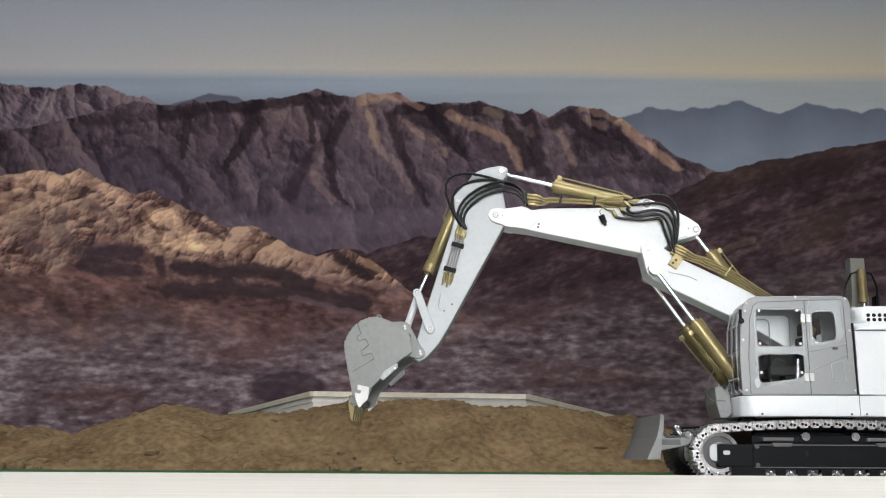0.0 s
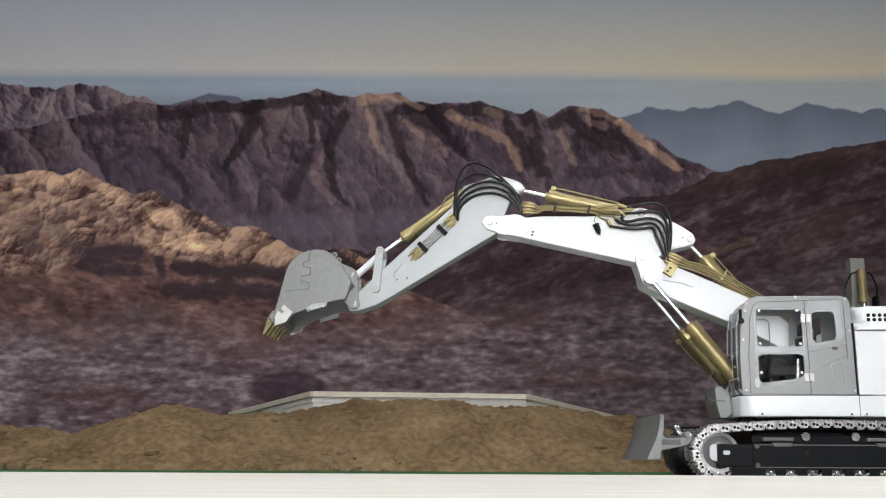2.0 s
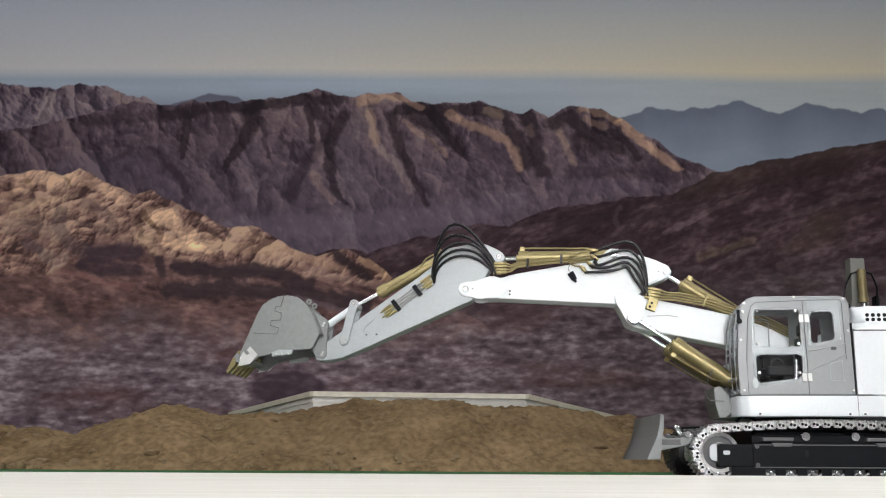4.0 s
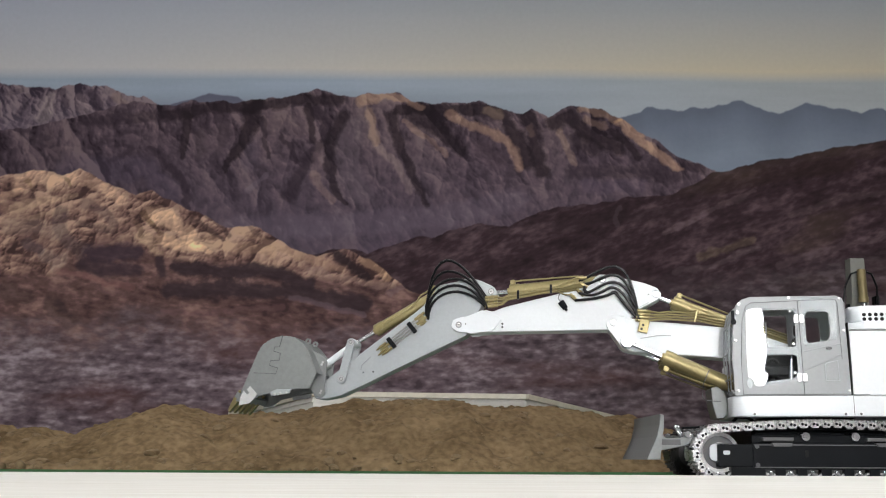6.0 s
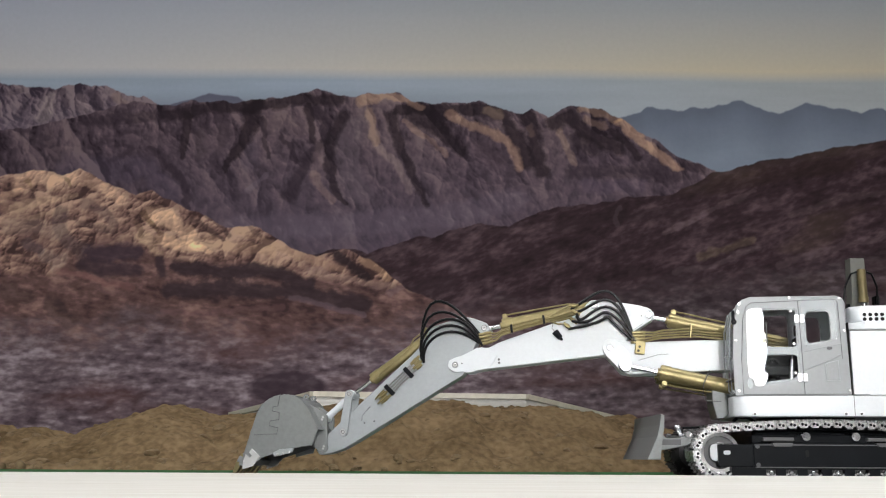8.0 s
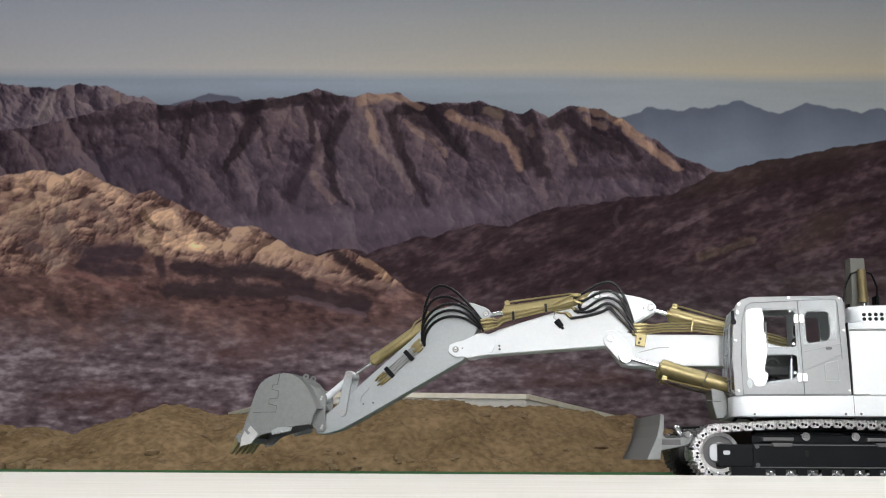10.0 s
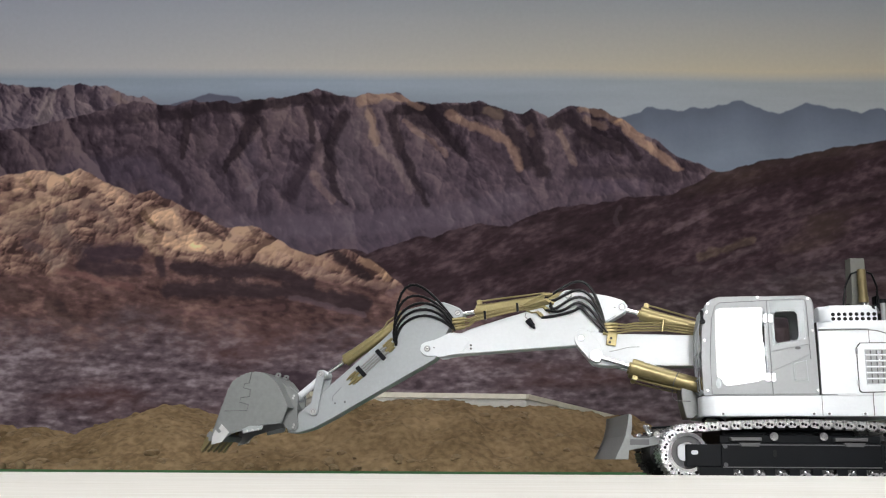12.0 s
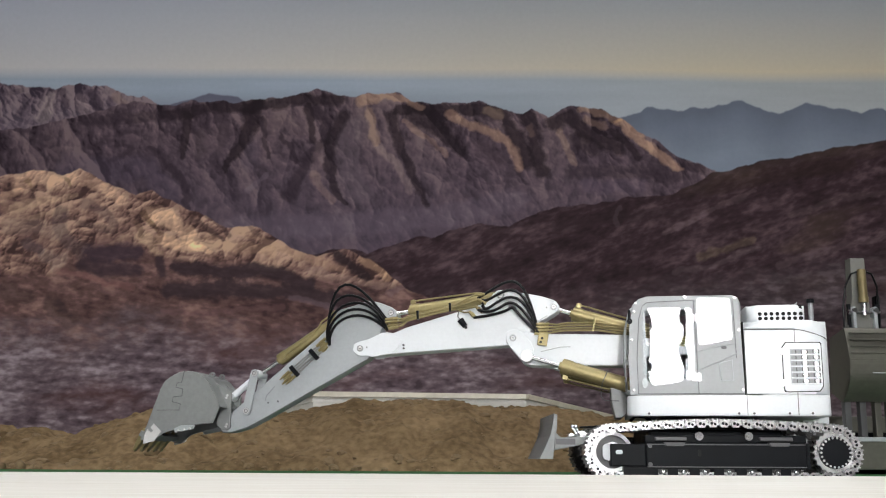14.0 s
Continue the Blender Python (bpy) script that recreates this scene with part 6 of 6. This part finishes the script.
def build_undercarriage(ex):
    near = shoe_mesh(TRACKMAT, "track_shoe")
    # two black discs per link, in place of the dark in its bolt holes
    hole = mesh_from(cyl(cyl(bmesh.new(), (-0.0020, -0.0207, 0.0), (-0.0020, -0.0200, 0.0), 0.0017, 8), (0.0022, -0.0207, -0.001), (0.0022, -0.0200, -0.001), 0.0017, 8), "shoe_hole_darks")
    hole.materials.append(BLACK)
    # far shoes repeat the near ones, with their shade put into a darker steel
    far = shoe_mesh(DARKTRACK, "track_shoe_far_shaded")
    for side, me in ((-1, near), (1, far)):
        for k in range(LINKS):
            def put_at(d, k=k, side=side):
                x, z, a = on_loop(ARC[-1] * k / LINKS - (d["x"] - 0.475))
                return pose(x, side * (TRACK_Y - 0.0205), z, 0, -a, 0)

            ob = share("track_shoe", me, ex, Matrix())
            moves(ob, put_at)
            if side < 0:
                share("shoe_hole_darks", hole, ob, Matrix())
    for side in (-1, 1):
        y0 = side * (TRACK_Y - 0.0205)
        n = y0 - 0.0170  # face towards the table
        f = y0 + 0.0170
        fr = part("track_frame", box(box(bmesh.new(), -0.0950, 0.1050, n - 0.0030, f, 0.0150, 0.0465, 0.0010), -0.0945, 0.104, n + 0.004, f - 0.004, 0.0465, 0.0560, 0.001), BLACK, ex, "black anodised track frame")
        part("idler_guard", box(bmesh.new(), -0.1385, -0.0958, n - 0.0058, f, 0.0180, 0.0450, 0.0012), BLACK, fr)
        part("lower_guard", box(bmesh.new(), -0.1230, -0.0870, n - 0.0040, f - 0.003, 0.0060, 0.0178), BLACK, fr)
        part("slot_plate", prism(bmesh.new(), rounded(-0.1325, -0.1240, 0.0325, 0.0375, 0.002, 3), n - 0.0066, n - 0.005, 0.0004), SILVER, fr)
        # edge highlights of the frame, put in as lighter grey strips
        for z in (0.0445, 0.0175):
            part("edge_highlight", box(bmesh.new(), -0.0940, 0.1040, n - 0.0042, n - 0.0028, z - 0.0007, z + 0.0007, 0.0003), DARKGREY, fr)
        part("frame_end", box(bmesh.new(), 0.1000, 0.1050, n - 0.0045, n - 0.0028, 0.0150, 0.0465, 0.0006), BLACK, fr)
        for z in (0.0425, 0.0205):
            part("frame_bolt", disc(bmesh.new(), -0.0900, z, n - 0.0042, n + 0.001, 0.0026, 12), DARKGREY, fr)
        # black plate paints the dark of a slot; none is cut
        part("frame_slot", prism(bmesh.new(), rounded(-0.0315, -0.0275, 0.0300, 0.0385, 0.0018, 3), n - 0.0036, n + 0.001), mat_black(), fr)
        for x0, x1 in ((-0.0830, -0.0450), (0.0450, 0.0850)):
            part("slide_bar", box(bmesh.new(), x0, x1, n - 0.005, n + 0.006, 0.0490, 0.0535, 0.0010), DARKGREY, fr)
            part("slide_block", prism(bmesh.new(), [(x0 + 0.010, 0.0470), (x0 + 0.036, 0.0470), (x0 + 0.034, 0.0425), (x0 + 0.013, 0.0425)], n - 0.0060, n + 0.001, 0.0004), DARKGREY, fr)
        for x in (-0.0290, 0.0319):
            bm = bmesh.new()
            cyl(bm, (x, n - 0.0020, 0.0547), (x, f, 0.0547), 0.0052, 16)
            cyl(bm, (x, n - 0.0045, 0.0547), (x, n - 0.0020, 0.0547), 0.0036, 6)
            part("carrier_roller", bm, CHROME, fr, "polished carrier roller", True)
        for x in (-0.0747, -0.0504, -0.0240, 0.0058, 0.0333, 0.0642, 0.0871):
            part("track_roller", cyl(cyl(bmesh.new(), (x, n - 0.001, 0.0120), (x, f + 0.001, 0.0120), 0.0072, 18), (x, n - 0.0035, 0.0120), (x, n - 0.001, 0.0120), 0.0032, 10), DARKTRACK, fr, "dark steel track roller", True)
            # added black plate hides the links and stands for the shaded roller gap
            part("dark_gap_plate", box(bmesh.new(), x - 0.0190, x - 0.0065, n - 0.0042, n - 0.0032, 0.0055, 0.0155, 0.0004), BLACK, fr)
            part("roller_hub", ball(bmesh.new(), (x, n - 0.0036, 0.0112), 0.0030, 10), CHROME, fr, smooth=True)
        bm = bmesh.new()
        ring(bm, IDLER, 0.0200, 0.0246, n + 0.001, f, 48)
        ring(bm, IDLER, 0.0, 0.0120, n + 0.001, f - 0.001, 40)
        # far wheel is darkened in its material to stand for the shade there
        iw = part("idler_wheel", bm, CHROME if side < 0 else DARKTRACK, ex, "polished front idler wheel", True)
        part("wheel_web", ring(bmesh.new(), IDLER, 0.0118, 0.0202, n + 0.007, f - 0.007, 48), DARKGREY, iw)
        part("idler_carrier", prism(bmesh.new(), rounded(IDLER[0] - 0.012, IDLER[0] + 0.03, IDLER[1] - 0.010, IDLER[1] + 0.010, 0.006), n + 0.0, n + 0.003, 0.0006), SILVER, ex)
        sp = bmesh.new()
        teeth = []
        for k in range(42):
            rr = 0.0262 if k % 2 else 0.0232
            teeth.append((SPROCKET[0] + rr * math.cos(2 * math.pi * k / 42), SPROCKET[1] + rr * math.sin(2 * math.pi * k / 42)))
        prism(sp, teeth, n + 0.002, f - 0.002)
        s = part("sprocket", sp, TRACKMAT, ex, "nickel drive sprocket")
        part("final_drive", cyl(bmesh.new(), (SPROCKET[0], n - 0.0042, SPROCKET[1]), (SPROCKET[0], n + 0.002, SPROCKET[1]), 0.0192, 40), BLACK, s, "black final drive cover")
        for k in range(22):
            a = 2 * math.pi * k / 22
            share("bolt", bolt_mesh(), s, pose(SPROCKET[0] + 0.0178 * math.cos(a), n - 0.0042, SPROCKET[1] + 0.0178 * math.sin(a)) @ Matrix.Diagonal((0.8, 0.8, 0.8, 1)))
    part("car_body", box(box(bmesh.new(), -0.085, 0.085, -0.052, 0.052, 0.028, 0.064, 0.004), -0.05, 0.05, -0.068, 0.068, 0.025, 0.050, 0.003), BLACK, ex, "black centre frame of the undercarriage")
    # dozer blade
    prof = [(-0.2070, 0.0812), (-0.2025, 0.0798), (-0.2030, 0.0640), (-0.2060, 0.0480), (-0.2085, 0.0262), (-0.2255, 0.0262), (-0.2190, 0.0390), (-0.2120, 0.0540), (-0.2085, 0.0680)]
    bl = part("dozer_blade", prism(bmesh.new(), prof, -TRACK_Y, TRACK_Y, 0.0006), BUCKETMAT, ex, "grey curved dozer blade")
    for y in (-0.064, 0.052):
        part("blade_arm", prism(bmesh.new(), [(-0.2040, 0.0600), (-0.1960, 0.0530), (-0.1760, 0.0530), (-0.160, 0.0585), (-0.1600, 0.0465), (-0.1780, 0.0420), (-0.2040, 0.0370)], y, y + 0.012, 0.0008), BUCKETMAT, bl)
        # dark box on the arm's face paints the shade of a pocket
        part("arm_pocket_shade", box(bmesh.new(), -0.2020, -0.1780, y - 0.0004, y + 0.001, 0.0440, 0.0510), DARKGREY, bl)
        part("blade_hinge", disc(bmesh.new(), -0.1690, 0.0570, y - 0.004, y + 0.016, 0.0040, 14), CHROME, bl)
    part("blade_cross_beam", box(bmesh.new(), -0.176, -0.160, -0.05, 0.05, 0.044, 0.056, 0.001), BUCKETMAT, bl)
    for x, y in ((-0.172, -0.040), (-0.166, -0.026)):
        bm = bmesh.new()
        cyl(bm, (x, y, 0.054), (x - 0.006, y, 0.066), 0.0018, 10)
        ball(bm, (x - 0.006, y, 0.067), 0.0028)
        part("hose_nipple", bm, CHROME, bl, smooth=True)
    part("blade_pipe", pipe(bmesh.new(), [(-0.168, -0.030, 0.066), (-0.150, -0.030, 0.067), (-0.125, -0.030, 0.070), (-0.10, -0.030, 0.070)], 0.0014, 8), BLACK, bl)


_dark = []


def mat_black():
    if not _dark:
        _dark.append(mat("opening_shade_black", (0.004, 0.004, 0.004), 0.9))
    return _dark[0]


def build_excavator():
    ex = empty("excavator", pose(0.475, SLEW_Y, 0))
    tagged(ex, "bare-metal white and grey model excavator with brass cylinders", "excavator")
    build_upper(ex)
    build_boom(ex)
    build_jib(ex)
    build_stick(ex)
    build_links(ex)
    build_bucket(ex)
    build_cylinders(ex)
    build_hoses(ex)
    build_undercarriage(ex)
    return ex


# ---------------------------------------------------------------- second machine, parked behind
def build_parked():
    p = empty("parked_excavator", pose(0.780, 1.93, 0.0, 0, 0, 3))
    tagged(p, "dusty grey parked model excavator seen from its bucket end", "excavator")

    def sub(name, bm, material, label="", smooth=False):
        return part(name, bm, material, p, label, smooth)

    # bucket hangs in front, open side towards the machine
    prof = [(-0.045, 0.262), (-0.052, 0.24), (-0.060, 0.205), (-0.058, 0.175), (-0.045, 0.150), (-0.020, 0.130), (-0.018, 0.133), (-0.042, 0.154), (-0.054, 0.177), (-0.056, 0.205), (-0.048, 0.24), (-0.041, 0.262)]
    bk = bmesh.new()
    prism(bk, soften(prof, 0.2, 2), -0.055, 0.055)
    bmesh.ops.rotate(bk, verts=bk.verts, cent=(0, 0, 0), matrix=Matrix.Rotation(radians(90), 3, "Z"))
    b = sub("bucket", bk, OLIVE, "dusty grey-olive bucket back")
    for x in (-0.055, 0.051):
        pl = bmesh.new()
        prism(pl, [(-0.045, 0.262), (-0.060, 0.205), (-0.058, 0.175), (-0.045, 0.150), (-0.018, 0.130), (0.03, 0.15), (0.02, 0.25)], x, x + 0.004)
        bmesh.ops.rotate(pl, verts=pl.verts, cent=(0, 0, 0), matrix=Matrix.Rotation(radians(90), 3, "Z"))
        part("side_plate", pl, OLIVE, b)
    for z in (0.252, 0.240, 0.228, 0.216, 0.204):
        part("wear_rib", box(bmesh.new(), -0.050, 0.050, -0.060, -0.050, z - 0.0010, z + 0.0010, 0.0004), OLIVE, b)
    sub("stick", prism(bmesh.new(), [(-0.0240, 0.262), (0.0240, 0.262), (0.0190, 0.300), (0.0150, 0.330), (0.0135, 0.400), (-0.0135, 0.400), (-0.0150, 0.330), (-0.0190, 0.300)], 0.0, 0.024, 0.001), PARKEDGREY, "light grey stick seen head-on")
    sub("stick_block", prism(bmesh.new(), [(-0.030, 0.262), (0.030, 0.262), (0.028, 0.272), (0.018, 0.286), (-0.018, 0.286), (-0.028, 0.272)], -0.008, 0.02, 0.001), PARKEDGREY, "light grey bucket hanger")
    for x in (-0.020, 0.020):
        sub("hanger_lug", box(bmesh.new(), x - 0.003, x + 0.003, -0.018, 0.004, 0.258, 0.306, 0.0015), STICKMAT)
        sub("lug_pin", disc(bmesh.new(), x, 0.299, -0.021, -0.016, 0.0042, 14), CHROME)
    sub("lip_arc", pipe(bmesh.new(), [(0.046 * math.cos(radians(a)), -0.060 + 0.010 * abs(math.cos(radians(a))), 0.196 + 0.016 * math.sin(radians(a))) for a in range(180, 361, 15)], 0.0012, 6), STICKMAT)
    for x in (-0.040, -0.012, 0.016, 0.040):
        sub("blade_post", box(bmesh.new(), x - 0.006, x + 0.006, -0.006, 0.01, 0.066, 0.150, 0.0015), DARKGREY if x < 0 else OLIVE)
    c = sub("cylinder_barrel", cyl(cyl(bmesh.new(), (0.0, -0.014, 0.318), (0.0, -0.012, 0.376), 0.0080, 20), (0.0, -0.014, 0.314), (0.0, -0.014, 0.324), 0.0092, 20), DUSTYBRASS, "dusty brass bucket cylinder", True)
    sub("cylinder_rod", cyl(bmesh.new(), (0.0, -0.014, 0.29), (0.0, -0.014, 0.318), 0.004, 12), CHROME, smooth=True)
    sub("cross_pin", cyl(cyl(bmesh.new(), (-0.030, -0.012, 0.296), (0.030, -0.012, 0.296), 0.0028, 12), (-0.030, -0.012, 0.296), (-0.026, -0.012, 0.296), 0.005, 12), CHROME, smooth=True)
    for s in (-1, 1):
        sub("rocker_link", box(bmesh.new(), s * 0.026 - 0.002, s * 0.026 + 0.002, -0.01, 0.0, 0.268, 0.312, 0.001), BLACK)
        sub("hose", pipe(bmesh.new(), [(s * 0.008, -0.012, 0.372), (s * 0.020, -0.012, 0.368), (s * 0.030, -0.008, 0.345), (s * 0.033, 0.0, 0.31), (s * 0.034, 0.0, 0.268)], 0.002, 8), RUBBER, smooth=True)
    sub("hose_loom", box(bmesh.new(), 0.030, 0.038, 0.0, 0.02, 0.262, 0.330, 0.003), BLACK)
    # lower works: tracks, skirt and blade
    for s in (-1, 1):
        t = sub("track", box(bmesh.new(), s * 0.085 - 0.024, s * 0.085 + 0.024, 0.02, 0.34, 0.0, 0.070, 0.012, 3), DARKTRACK, "dark steel crawler track end-on")
        for k in range(8):
            part("track_shoe", box(bmesh.new(), s * 0.085 - 0.024, s * 0.085 + 0.024, 0.017, 0.022, 0.006 + 0.008 * k, 0.011 + 0.008 * k, 0.0006), TRACKMAT, t)
    sub("dozer_blade", box(bmesh.new(), -0.11, 0.11, -0.010, 0.0, 0.010, 0.066, 0.002), OLIVE)
    sub("blade_edge", box(bmesh.new(), -0.11, 0.11, -0.013, -0.010, 0.060, 0.068, 0.001), STICKMAT)
    sub("skirt", box(bmesh.new(), -0.09, 0.09, 0.10, 0.36, 0.078, 0.110, 0.004), OLIVE)
    sub("cab", box(bmesh.new(), -0.088, -0.030, 0.09, 0.22, 0.108, 0.23, 0.006), OLIVE)
    bm = box(bmesh.new(), -0.084, -0.052, 0.05, 0.10, 0.070, 0.118, 0.003)
    sub("step_frame", bm, SILVER)
    for z in (0.080, 0.092, 0.104):
        sub("step", box(bmesh.new(), -0.098, -0.075, 0.04, 0.06, z - 0.0015, z + 0.0015, 0.0005), STICKMAT)
    sub("chassis", box(bmesh.new(), -0.06, 0.06, 0.04, 0.32, 0.02, 0.078, 0.003), BLACK)


# ---------------------------------------------------------------- lamps: the studio softbox and an added ceiling fill
def build_lamps():
    s = empty("softbox_lamp")
    tagged(s, "large white photo softbox on a black stand behind the camera", "lamp")
    for x0, x1 in ((0.03, 0.146), (0.168, 0.46)):
        part("diffuser", box(bmesh.new(), x0, x1, -1.502, -1.50, 0.22, 1.08), DIFFUSER, s)
    part("divider", box(bmesh.new(), 0.147, 0.167, -1.506, -1.499, 0.21, 1.09, 0.002), BLACK, s)
    part("housing", box(bmesh.new(), 0.02, 0.47, -1.62, -1.504, 0.21, 1.09, 0.01), BLACK, s)
    part("stand", cyl(bmesh.new(), (0.25, -1.56, -0.75), (0.25, -1.56, 0.215), 0.015, 16), BLACK, s)
    # two unseen glowing panels under the ceiling, added to lift the overall light
    c = empty("ceiling_fill")
    tagged(c, "unseen square white ceiling fill panel, added for overall light", "lamp", group="ceiling lights")
    part("frame", box(bmesh.new(), -0.62, 0.62, -0.32, 0.32, -0.03, 0.0, 0.004), BOARD, c)
    part("diffuser", box(bmesh.new(), -0.58, 0.58, -0.28, 0.28, -0.034, -0.030), FILLGLOW, c)
    c.matrix_basis = pose(-1.0, 0.9, 2.1)
    copy_thing(c, pose(1.0, 0.9, 2.1))


build_room()
build_tables()
build_backdrop()
build_soil()
build_barrier()
EXCAVATOR = build_excavator()
build_parked()
build_lamps()


def motions():
    times = [k * 0.25 for k in range(57)]
    states = [arm(t) for t in times]
    walk(EXCAVATOR, [(t, pose(d["x"], SLEW_Y, 0)) for t, d in zip(times, states)])
    for ob, f in MOVING:
        rows = [(t, f(d)) for t, d in zip(times, states)]
        keep = [rows[0]]
        for i in range(1, len(rows) - 1):
            same = max(abs(a - b) for r in (rows[i - 1], rows[i + 1]) for u, v in zip(rows[i][1], r[1]) for a, b in zip(u, v)) < 1e-6
            if not same:
                keep.append(rows[i])
        walk(ob, keep + [rows[-1]])


motions()
